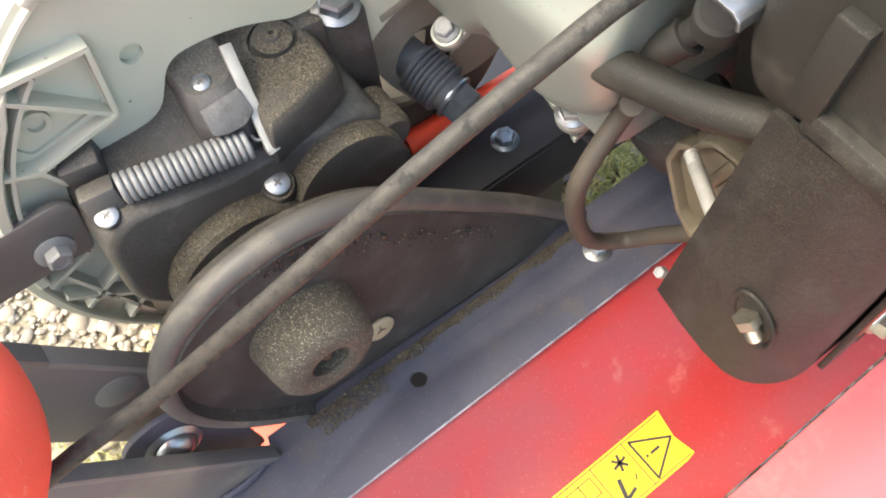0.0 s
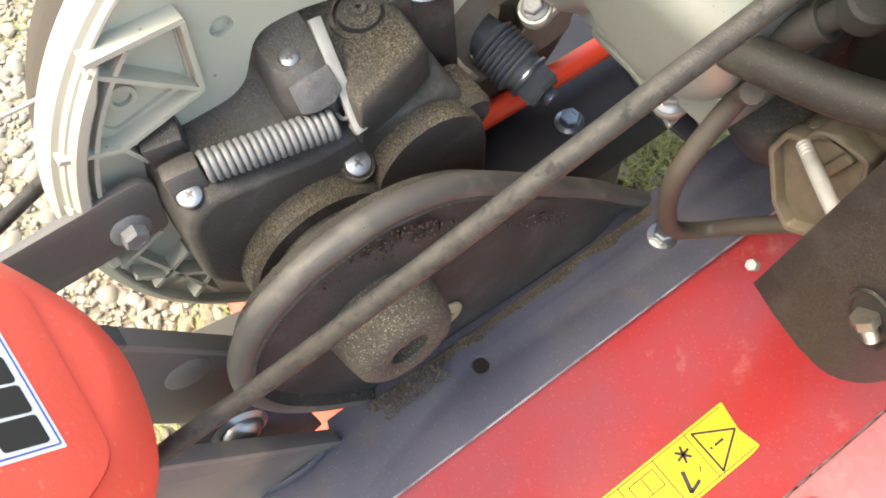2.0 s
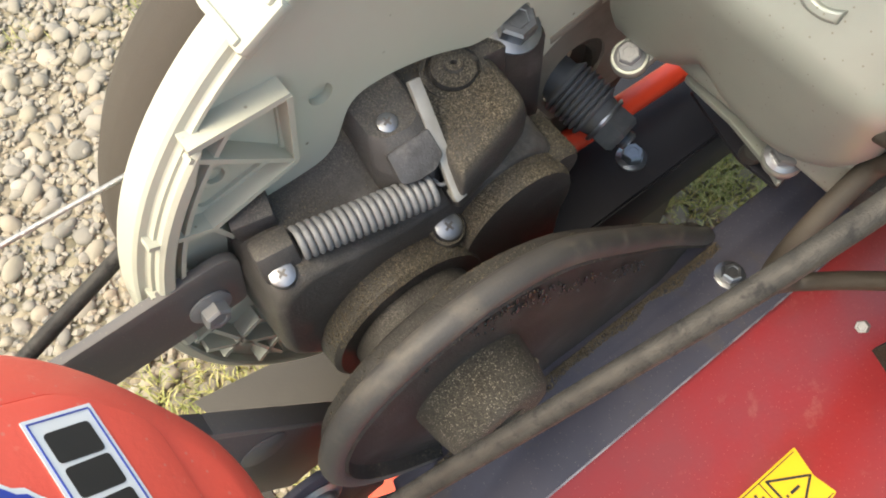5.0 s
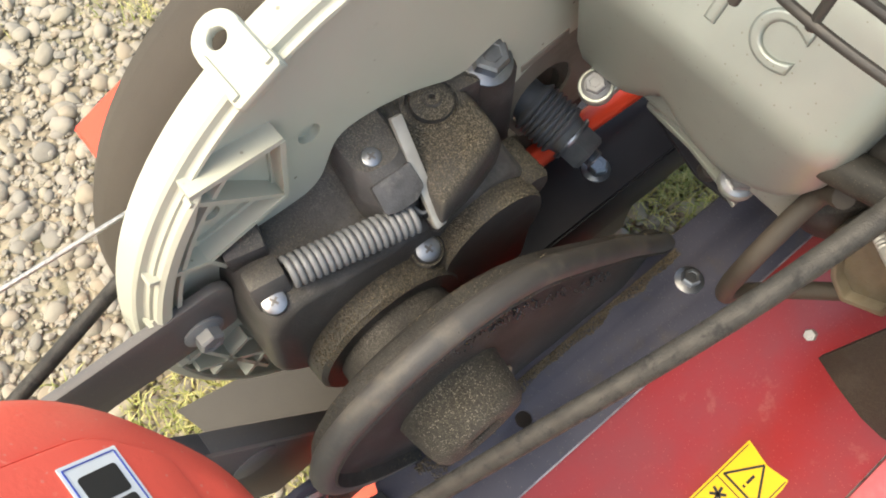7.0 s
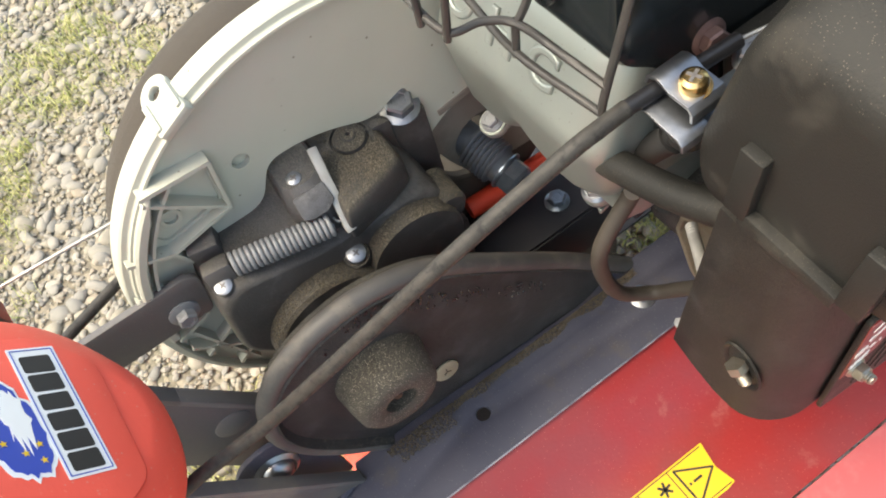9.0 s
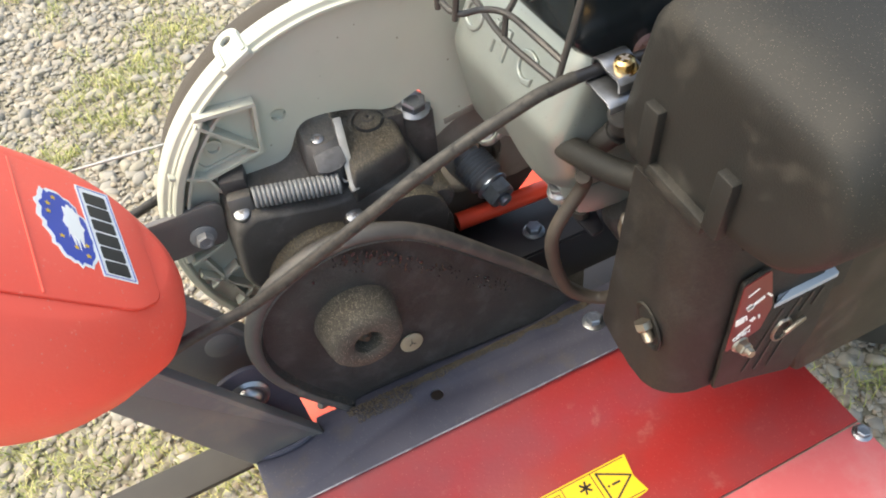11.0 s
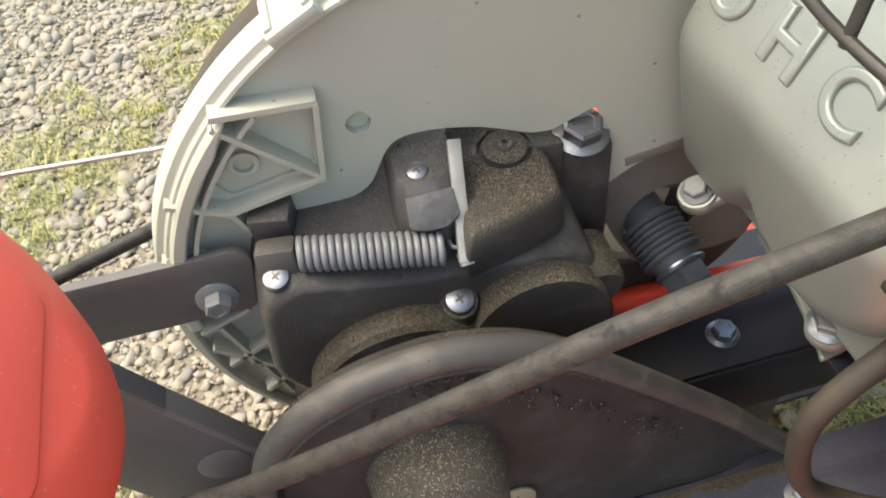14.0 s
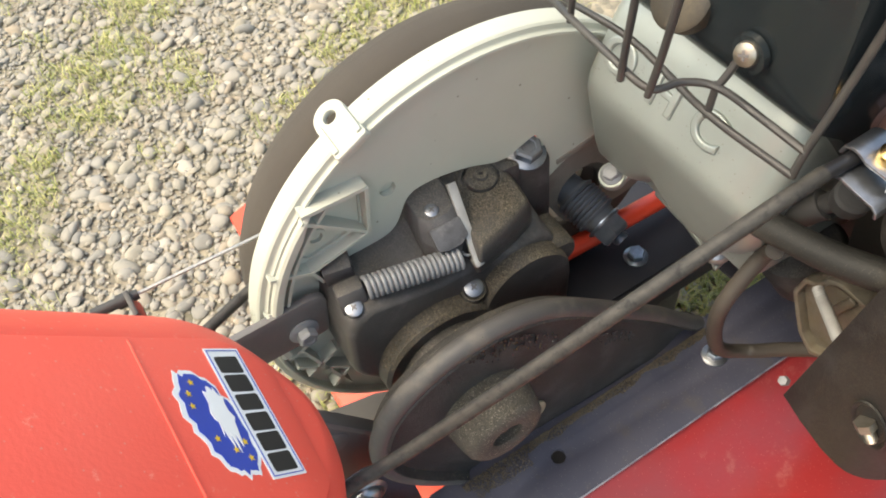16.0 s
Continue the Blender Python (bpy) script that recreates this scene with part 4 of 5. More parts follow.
def drop(k, y, low=-0.002):
    """The guard's outline moved outwards by k: a rounded back that runs out in two sides down to the rail."""
    ring = []
    for i, p in enumerate(GUARD_LINE):
        d = GUARD_LINE[min(i + 1, len(GUARD_LINE) - 1)] - GUARD_LINE[max(i - 1, 0)]
        n = Vector((d.z, 0, -d.x)).normalized()
        if n.dot(p - Vector((-0.02, 0, 0.07))) < 0:
            n = -n
        q = p + n * (k + 0.0045)
        ring.append((q.x, y, max(low, q.z)))
    return ring


bm = bmesh.new()
loft(bm, [drop(-0.036, 0.0485), drop(-0.030, 0.0480), drop(-0.015, 0.0465), drop(-0.007, 0.0425), drop(-0.003, 0.036), drop(-0.004, 0.026), drop(-0.0085, 0.0225), drop(-0.0115, 0.0290), drop(-0.0140, 0.0300), drop(-0.0230, 0.0285), drop(-0.030, 0.0262), drop(-0.042, 0.0240)])
guard = part("belt_guard", bm, GUARD, tiller, "dusty black teardrop belt guard with spattered face", 35)
bm = bmesh.new()
rings = [drop(-0.0045 + 0.0062 * math.cos(radians(a)), 0.0295 + 0.0068 * math.sin(radians(a))) for a in range(0, 360, 30)]
loft(bm, rings + [rings[0]], (False, False))
bmesh.ops.remove_doubles(bm, verts=bm.verts, dist=1e-6)
part("rim_bead", bm, RIM, guard, "worn grey rolled rim of the guard")
bm = bmesh.new()
lathe(bm, [(0.0335, 0), (0.0345, 0.003), (0.0365, 0.026), (0.0, 0.026)], frame_of((-0.0465, 0.070, 0.1155), (0, -1, 0)), 64)
part("rear_boss", bm, GUARD, guard, "dusty round boss behind the guard")
bm = bmesh.new()
lathe(bm, [(0, 0.014), (0.0102, 0.014), (0.0110, 0.0285), (0.0128, 0.0300), (0.018, 0.0306), (0.0245, 0.0296), (0.0280, 0.0262), (0.0300, 0.018), (0.0325, 0.0), (0, 0)], frame_of((-0.0442, 0.0255, 0.1130), (0, -1, 0)), 56)
hub = part("hub", bm, HUB, guard, "round hub boss caked with dry clippings", 45)
hex_bolt(hub, (-0.0442, 0.0100, 0.1130), (0, -1, 0), 0.0100, 0.0070, 0.0, name="hub_nut", mat=CARB, stub=0.003, stub_r=0.0030, spin=18)
bm = bmesh.new()
tm = frame_of((-0.0065, 0.0225, 0.0540), (0, -1, 0.1))
lathe(bm, [(0, 0), (0.0098, 0), (0.0098, 0.0012), (0.0090, 0.0018), (0, 0.0018)], tm, 32)
tag = part("tag", bm, CREAM, guard, "round cream tag")
bm = bmesh.new()
for a, l in ((90, 0.0042), (215, 0.0034), (330, 0.0034)):
    box(bm, (0.5 * l * math.cos(radians(a)), 0.5 * l * math.sin(radians(a)), 0.0019), (l, 0.0008, 0.0004), (0, 0, a), m=tm)
part("mark", bm, INK_AND_GAP, tag)
# spattered drops on the guard's face
rng = random.Random(11)
bm = bmesh.new()
for k in range(420):
    t = rng.random()
    cx, cz = -0.045 + 0.130 * t + rng.gauss(0, 0.012), 0.168 - 0.085 * t * t - 0.012 * t + rng.gauss(0, 0.012)
    if (cx + 0.0455) + (cz - 0.117) > 0.0850:
        continue
    sx, sz = rng.uniform(0.0004, 0.0013), rng.uniform(0.0007, 0.0024)
    m = Matrix.Translation((cx, 0.0250 + 0.0022 * rng.random(), cz)) @ pose(0, 0, 0, 90, 0, 0) @ Matrix.Diagonal((sx, sz, 0.0006, 1))
    bmesh.ops.create_icosphere(bm, subdivisions=1, radius=1.0, matrix=m)
tagged(part("oil_drops", bm, SHROUD, guard, "dark oil drops"), kind="stuff")
# clippings heaped where guard and rail meet
OCTA = [Vector(v) for v in ((1, 0, 0), (-1, 0, 0), (0, 1, 0), (0, -1, 0), (0, 0, 1), (0, 0, -1))]
OCTA_FACES = [(0, 2, 4), (2, 1, 4), (1, 3, 4), (3, 0, 4), (2, 0, 5), (1, 2, 5), (3, 1, 5), (0, 3, 5)]
V, F = [], []
for k in range(5200):
    x = rng.uniform(-0.075, 0.165)
    heap = 0.5 + 0.5 * noise.noise((x * 45, 0, 3)) + (0.9 if -0.07 < x < -0.02 else 0.0)
    y = 0.021 - rng.random() ** 1.6 * 0.012 * heap
    sz = rng.uniform(0.00022, 0.00075)
    m = Matrix.Translation((x, y, LIFT + rng.random() * 0.0032 * heap)) @ Euler((rng.uniform(0, 3), rng.uniform(0, 3), rng.uniform(0, 3))).to_matrix().to_4x4() @ Matrix.Diagonal((sz * rng.uniform(1, 2.4), sz, sz * 0.6, 1))
    F += [tuple(q + len(V) for q in f) for f in OCTA_FACES]
    V += [tuple(m @ v) for v in OCTA]
CLIPPINGS = material("dry_clippings", (0.115, 0.092, 0.062), 0.95, second=(0.055, 0.044, 0.03), scale=300, bump=0.3)
me = bpy.data.meshes.new("clippings")
me.from_pydata(V, [], F)
me.materials.append(CLIPPINGS)
heap = tagged(new("clippings", me), "dry clippings heaped along the guard", kind="stuff")
heap.parent = frame_rail



def scatter_clippings(ob, count, seed, low=0.45, patch=35.0, cover=0.0):
    """Loose chips and seeds lying on the upward faces of a part."""
    me = ob.data
    rng = np.random.default_rng(seed)
    me.calc_loop_triangles()
    tris = np.array([t.vertices[:] for t in me.loop_triangles])
    co = np.array([v.co[:] for v in me.vertices])
    a, b, c = co[tris[:, 0]], co[tris[:, 1]], co[tris[:, 2]]
    n = np.cross(b - a, c - a)
    area = np.linalg.norm(n, axis=1)
    up = n[:, 2] / np.maximum(area, 1e-12)
    w = area * np.clip((up - low) / 0.25, 0, 1)
    if w.sum() <= 0:
        return
    pick = rng.choice(len(tris), count, p=w / w.sum())
    V, F = [], []
    for k in pick:
        u, v = rng.random(2)
        if u + v > 1:
            u, v = 1 - u, 1 - v
        p = a[k] + u * (b[k] - a[k]) + v * (c[k] - a[k])
        if noise.noise(Vector(p * patch)) < cover + rng.uniform(-0.25, 0.1):
            continue
        s = rng.uniform(0.00014, 0.00034)
        m = Matrix.Translation(Vector(p + n[k] / max(area[k], 1e-12) * s * 0.5)) @ Euler(rng.uniform(0, 3, 3).tolist()).to_matrix().to_4x4() @ Matrix.Diagonal((s * rng.uniform(1, 3.2), s, s * 0.7, 1))
        F += [tuple(q + len(V) for q in f) for f in OCTA_FACES]
        V += [tuple(m @ v) for v in OCTA]
    cm = bpy.data.meshes.new("clippings")
    cm.from_pydata(V, [], F)
    cm.materials.append(CHIPS)
    top = ob
    while top.parent and top.parent.parent:
        top = top.parent
    lie = tagged(new("clippings", cm), "dry tan clippings lying loose", kind="stuff")
    lie.parent = top


def chip_material():
    m = material("dry_chips", (0.16, 0.13, 0.08), 0.9, bump=0.1)
    n, l = m.node_tree.nodes, m.node_tree.links
    geo, ramp = n.new("ShaderNodeNewGeometry"), n.new("ShaderNodeValToRGB")
    ramp.color_ramp.elements[0].color, ramp.color_ramp.elements[1].color = (0.030, 0.026, 0.019, 1), (0.21, 0.178, 0.118, 1)
    mid = ramp.color_ramp.elements.new(0.6)
    mid.color = (0.085, 0.072, 0.05, 1)
    l.new(geo.outputs["Random Per Island"], ramp.inputs[0])
    l.new(ramp.outputs[0], n["Principled BSDF"].inputs["Base Color"])
    return m


CHIPS = chip_material()
for ob, count, low, cover in ((gearbox, 3200, 0.8, 0.1), (rear_boss, 5200, 0.3, -0.35), (front_boss, 4200, 0.3, -0.35), (top_pad, 4200, 0.7, -0.1), (plug, 500, 0.5, 0.0), (lever_block, 500, 0.9, 0.1), (hub, 5200, 0.05, -0.3), (guard, 4200, 0.25, -0.05)):
    scatter_clippings(ob, count, len(ob.name) + count, low, 35.0, cover)

# ---- clutch pivot with rubber bellows ----
bm = bmesh.new()
P0, P1 = Vector((0.1045, 0.1235, 0.1200)), Vector((0.1095, 0.1010, 0.1125))
m = frame_of(P0, P1 - P0)
prof, L = [(0, -0.016), (0.0125, -0.016), (0.0130, -0.003), (0.0150, -0.001), (0.0165, 0.0)], (P1 - P0).length
for k in range(7):
    prof += [(0.0165, L * k / 7), (0.0172, L * (k + 0.25) / 7), (0.0165, L * (k + 0.6) / 7), (0.0148, L * (k + 0.8) / 7)]
prof += [(0.0135, L), (0.012, L + 0.006), (0, L + 0.006)]
lathe(bm, prof, m, 36)
BELLOWS = material("blue_grey_rubber", (0.070, 0.080, 0.098), 0.45, second=(0.05, 0.057, 0.07), scale=60, bump=0.1, third=(0.08, 0.075, 0.065), third_scale=60)
pivot = part("bellows", bm, BELLOWS, tiller, "black ribbed rubber bellows on the clutch pivot", 60)
BLUE_NUT = material("blue_black_plated_steel", (0.22, 0.26, 0.32), 0.3, 0.85, second=(0.14, 0.17, 0.21), scale=150, bump=0.05)
hex_bolt(pivot, m @ Vector((0, 0, L + 0.005)), P1 - P0, 0.0235, 0.013, 0.0150, name="nut", mat=BLUE_NUT, stub=0.005, stub_r=0.0062, label="blue-black plated nut")
bm = bmesh.new()
tube(bm, [(0.085, 0.122, 0.055), (0.15, 0.120, 0.054), (0.23, 0.118, 0.053)], 0.0085, 14)
part("red_tube", bm, ORANGE, tiller, "orange-red painted tube")

# ---- engine ----
OUT = Vector((-0.909, 0, 0.416))


def rocker_ring(y, inset, zb):
    o = [(0.122, zb - 0.014), (0.1015, zb), (0.0890, 0.2610), (0.1135, 0.3135), (0.165, 0.332), (0.205, 0.30), (0.205, 0.195)]
    o = [(x + (0.155 - x) * inset / 0.06, z + (0.262 - z) * inset / 0.06) for x, z in o]
    return [(x, y, z) for x, z in rounded(o, [0.006, 0.012, 0.0085, 0.014, 0.01, 0.01, 0.01], 6)]


bm = bmesh.new()
loft(bm, [rocker_ring(y, k, zb) for y, k, zb in ((0.1050, 0.0080, 0.200), (0.1042, 0.0042, 0.196), (0.1012, 0.0014, 0.1925), (0.0965, 0.0, 0.1900), (0.080, 0.0, 0.1900), (0.0700, 0.0, 0.1920), (0.0610, 0.0, 0.1980), (0.0545, 0.0, 0.2055), (0.0500, 0.0, 0.2095), (0.0455, 0.0, 0.2085),
                                                   (0.0370, 0.0, 0.2035), (0.0260, 0.0, 0.1992), (0.0120, 0.0, 0.1968), (0.0, 0.0, 0.1985), (-0.0110, 0.0, 0.2045), (-0.0200, 0.0004, 0.2110), (-0.0262, 0.0022, 0.2180), (-0.0305, 0.0058, 0.2245), (-0.0328, 0.0105, 0.2310), (-0.0334, 0.0160, 0.2360))])
rocker = part("rocker_cover", bm, ALUMINIUM, tiller, "cast aluminium rocker cover with raised letters", 60)
# letters read along the cover's length
fm = Matrix((Vector((0, -1, 0)), Vector((0.416, 0, 0.909)), OUT)).transposed().to_4x4()
for word, y in (("O", 0.0845), ("H", 0.0475), ("C", 0.0150)):
    fm.translation = Vector((0.1002, y, 0.2850))
    part("raised_letter", lettering(word, 0.0285, 0.0007, fm @ Matrix.Diagonal((1.1, 1, 1, 1)), -0.012), ALUMINIUM, rocker)
bm = bmesh.new()
plate(bm, rounded([(0.128, 0.178), (0.114, 0.184), (0.116, 0.206), (0.21, 0.206), (0.21, 0.170)], 0.004), 0.126, side(0.098), bevel=0.003)
for (x, y, z), d in (((0.1035, 0.0850, 0.1815), (-0.40, -0.1, 0.91)), ((0.1180, 0.0010, 0.1815), (-0.30, -0.1, 0.95))):
    lm = frame_of((x, y, z), d, (0, 1, 0))
    lathe(bm, [(0, -0.0075), (0.0085, -0.0075), (0.0095, -0.006), (0.0095, -0.001), (0.0088, 0.0), (0, 0.0)], lm, 28)
    bar_between(bm, Vector((x, y, z)) - Vector(d) * 0.0036, Vector((x + 0.024, y, z + 0.007)) - Vector(d) * 0.0036, 0.018, 0.007, up=d, bevel=0.002)
part("cover_flange", bm, ALUMINIUM, rocker, "cast flange under the cover")
hex_bolt(rocker, (0.1035, 0.0850, 0.1815), (-0.40, -0.1, 0.91), 0.0100, 0.004, 0.0075, spin=10, mat=SPRING)
hex_bolt(rocker, (0.1180, 0.0010, 0.1815), (-0.30, -0.1, 0.95), 0.012, 0.006, 0.0090, spin=25)
# Enlarged block: its unseen bulk keeps skylight off the engine side.
bm = bmesh.new()
plate(bm, rounded([(0.245, 0.035), (0.56, 0.035), (0.56, 0.29), (0.235, 0.29), (0.215, 0.21), (0.215, 0.16)], 0.008), 0.255, side(0.115), bevel=0.004)
part("cylinder_block", bm, CARB, tiller, "dirty cast engine block")
bm = bmesh.new()
plate(bm, rounded([(0.118, 0.314), (0.095, 0.332), (0.092, 0.47), (0.48, 0.47), (0.48, 0.22), (0.2, 0.20)], [0.006, 0.01, 0.01, 0, 0, 0.01]), 0.150, side(0.105), bevel=0.006)
shroud = part("engine_shroud", bm, SHROUD, tiller, "glossy black engine shroud")
bm = bmesh.new()
lathe(bm, [(0, 0), (0.0095, 0), (0.009, 0.003), (0, 0.004)], frame_of((0.093, -0.004, 0.3535), (-1, 0, 0.05)), 28)
part("washer", bm, SHROUD, shroud)
s, m, z = cross_screw(shroud, (0.0905, -0.004, 0.3545), (-0.9, -0.2, 0.35), 0.0058, 0.0050, mat=NUT_STEEL)
cross_recess(s, m, z, 0.0046)
hex_bolt(shroud, (0.1426, -0.0450, 0.3176), (-0.1, -1, 0.1), 0.0110, 0.0050, 0.0085, mat=material("purple_brown_steel", (0.24, 0.16, 0.15), 0.4, 0.7, second=(0.15, 0.10, 0.10), scale=150), spin=10, label="purple-brown tarnished bolt")
bm = bmesh.new()
lathe(bm, [(0, 0), (0.016, 0), (0.016, 0.008), (0.0135, 0.010), (0, 0.010)], frame_of((0.098, 0.040, 0.352), (-0.8, 0, 0.6)), 32)
part("exhaust_boss", bm, CARB, shroud, "round aluminium boss")

bm = bmesh.new()
plate(bm, rounded([(0.163, 0.080), (0.174, 0.078), (0.176, 0.058), (0.250, 0.056), (0.250, 0.036), (0.171, 0.034), (0.164, 0.006), (0.152, 0.004), (0.150, 0.030)], 0.003, 3), 0.003, flat(0.108), bevel=0.0006)
arm = part("mount_arm", bm, BLACK_STEEL, tiller, "black steel arm below the rocker cover")
bm = bmesh.new()
lathe(bm, [(0, 0), (0.0065, 0), (0.0065, 0.012), (0.0055, 0.0135), (0, 0.0135)], frame_of((0.157, 0.028, 0.110), (-0.3, -0.2, 0.9)), 20)
part("pin", bm, RUBBER, arm)

bm = bmesh.new()
plate(bm, rounded([(0.126, 0.066), (0.150, 0.066), (0.150, -0.001), (0.127, -0.003), (0.115, -0.005), (0.119, 0.006), (0.124, 0.033), (0.125, 0.054)], 0.002, 3), 0.0035, flat(0.163), bevel=0.0007)
part("gasket_plate", bm, ALUMINIUM, rocker, "thin cast plate edge below the cover")

# wire guard in front of the muffler
CAGE = (
    [(0.0830, 0.115, 0.316), (0.0850, 0.060, 0.3215), (0.0785, 0.002, 0.3225), (0.0850, -0.046, 0.3175)],
    [(0.0700, 0.113, 0.3265), (0.0600, 0.083, 0.3370), (0.0560, 0.045, 0.3390), (0.0580, 0.019, 0.3360), (0.0720, 0.0120, 0.3370), (0.0810, -0.0010, 0.3375), (0.0855, -0.026, 0.3335), (0.0890, -0.046, 0.3295)],
    [(0.105, -0.052, 0.420), (0.0985, -0.048, 0.370), (0.0890, -0.0455, 0.3295), (0.0850, -0.046, 0.3165)],
    [(0.0610, 0.010, 0.405), (0.0595, 0.015, 0.36), (0.0575, 0.0185, 0.3320)],
    [(0.0560, 0.029, 0.405), (0.0545, 0.032, 0.36), (0.0540, 0.0335, 0.3330)],
    [(0.0640, 0.078, 0.405), (0.0620, 0.080, 0.36), (0.0610, 0.081, 0.3330)],
    [(0.0810, 0.001, 0.3390), (0.0790, 0.001, 0.3200)],
    [(0.0900, -0.002, 0.3560), (0.0860, -0.001, 0.3460), (0.0815, 0.0005, 0.3375)],
)
cage = part("muffler_cage", tube(bmesh.new(), CAGE[0], 0.0019, 9), WIRE, tiller, "dusty black wire cage over the muffler")
for line in CAGE[1:]:
    part("cage_wire", tube(bmesh.new(), line, 0.0019, 9), WIRE, cage)

# air filter housing: drafted box with ledge and tabs
bm = bmesh.new()
rings = []
for x, g, top in ((0.1020, -0.012, 0.380), (0.1022, -0.004, 0.386), (0.1065, 0.0, 0.392), (0.130, 0.001, 0.402), (0.27, 0.001, 0.408), (0.29, -0.01, 0.40)):
    o = rounded([(-0.078 + g, 0.310 - g), (-0.098 + g, top + g * 0.4), (-0.215 - g, top - 0.012 + g * 0.4), (-0.224 - g, 0.335), (-0.196 - g, 0.300 - g), (-0.086 + g * 0.5, 0.288 - g)], [0.012, 0.022, 0.030, 0.02, 0.016, 0.010], 6)
    rings.append([(x, a, b) for a, b in o])
loft(bm, rings)
housing = part("filter_housing", bm, BLACK_PLASTIC, tiller, "black plastic air filter housing with tabs", 50)
bm = bmesh.new()
box(bm, (0.1040, -0.1320, 0.2990), (0.014, 0.046, 0.0090), (6, 0, 0), 0.0012)
part("ledge", bm, BLACK_PLASTIC, housing)
for y, z, a in ((-0.1085, 0.3200, 4), (-0.1610, 0.3170, 4)):
    bm = bmesh.new()
    box(bm, (0.1010, y, z), (0.0085, 0.0110, 0.038), (a, 0, 0), 0.0012)
    part("tab", bm, BLACK_PLASTIC, housing)

# bent shield below it, with the control panel on its side
path = [(0.1005, -0.084), (0.1000, -0.10), (0.1000, -0.118)] + [(0.1000 + 0.030 * (1 - math.cos(radians(a))), -0.1245 - 0.030 * math.sin(radians(a))) for a in range(10, 91, 10)] + [(0.150, -0.1545), (0.205, -0.1550)]


LOW = [0.1405, 0.1335, 0.1275, 0.1265, 0.1260, 0.1262, 0.1268, 0.1275, 0.1282, 0.1288, 0.1290, 0.1290, 0.1230, 0.1000]


def shield_station(i):
    """One upright section of the bent sheet, 3 mm thick."""
    a, c = Vector(path[max(0, i - 1)]), Vector(path[min(len(path) - 1, i + 1)])
    d = (c - a).normalized()
    s = i / (len(path) - 1)
    zl, zh = LOW[i], 0.292 if s < 0.8 else 0.262
    out, inn = [], []
    for k in range(5):
        u = k / 4
        lean = -0.0145 * max(0.0, 1 - s * 3) ** 2 * u
        x, y, z = path[i][0], path[i][1] + lean, zl + (zh - zl) * u
        out.append((x, y, z))
        inn.append((x - d.y * 0.003, y + d.x * 0.003, z))
    return out + inn[::-1]


bm = bmesh.new()
loft(bm, [shield_station(i) for i in range(len(path))])
shield = part("shield", bm, BROWN_PLASTIC, tiller, "dusty brown-black plastic shield with a rounded corner", 50)
bm = bmesh.new()
lathe(bm, [(0.0125, 0.0), (0.0120, 0.0012), (0.0108, 0.0008), (0.0100, -0.0004), (0, -0.0006)], frame_of((0.0998, -0.1290, 0.1860), (-1, -0.1, 0)) @ pose(0, 0, 0, 0, 0, 25) @ Matrix.Diagonal((0.8, 1.45, 1, 1)), 36)
part("recess_lip", bm, BROWN_PLASTIC, shield)
hex_bolt(shield, (0.0965, -0.1265, 0.1905), (0.05, -0.62, -0.75), 0.0095, 0.0055, 0.0, name="nut", stub=0.008, stub_r=0.0036, mat=NUT_STEEL)
bm = bmesh.new()
PANEL = Matrix(((1, 0, 0, 0), (0, 0, -1, -0.1560), (0, 1, 0, 0), (0, 0, 0, 1)))
plate(bm, rounded([(0.134, 0.1295), (0.163, 0.1190), (0.203, 0.1005), (0.213, 0.140), (0.2125, 0.1955), (0.166, 0.1945), (0.152, 0.240), (0.134, 0.236)], 0.003), 0.003, PANEL, bevel=0.0006)
control_panel = part("control_panel", bm, BROWN_PLASTIC, tiller, "dark plastic control panel with a red label and slots")
DARK_RED = material("dark_red_label_film", (0.16, 0.018, 0.018), 0.35, second=(0.13, 0.016, 0.016), scale=40, bump=0.03)
bm = bmesh.new()
plate(bm, rounded([(0.1345, 0.172), (0.158, 0.180), (0.162, 0.200), (0.1515, 0.2385), (0.1345, 0.234)], 0.002), 0.0006, PANEL @ Matrix.Translation((0, 0, 0.003)))
label = part("label", bm, DARK_RED, control_panel, "dark red label with white pictograms")
for x, z, w, h, a in ((0.1470, 0.2130, 0.012, 0.0026, 28), (0.1430, 0.2110, 0.004, 0.006, 28), (0.1560, 0.2150, 0.0014, 0.007, 40), (0.1425, 0.2250, 0.008, 0.0012, 30), (0.1385, 0.2010, 0.0060, 0.0062, 8), (0.1428, 0.2015, 0.0012, 0.0055, 20),
                      (0.1485, 0.1965, 0.0036, 0.0036, 45), (0.1530, 0.1965, 0.0012, 0.004, 15), (0.1440, 0.1880, 0.010, 0.0012, 30)):
    part("pictogram", box(bmesh.new(), (x, z, 0.0039), (w, h, 0.0004), (0, 0, a), m=PANEL), WHITE_FILM, label)
bm = lettering("OPEN", 0.0048, 0.0001, PANEL @ Matrix.Translation((0.1435, 0.1835, 0.0038)) @ pose(0, 0, 0, 0, 0, 12))
part("printed_word", bm, WHITE_FILM, label)
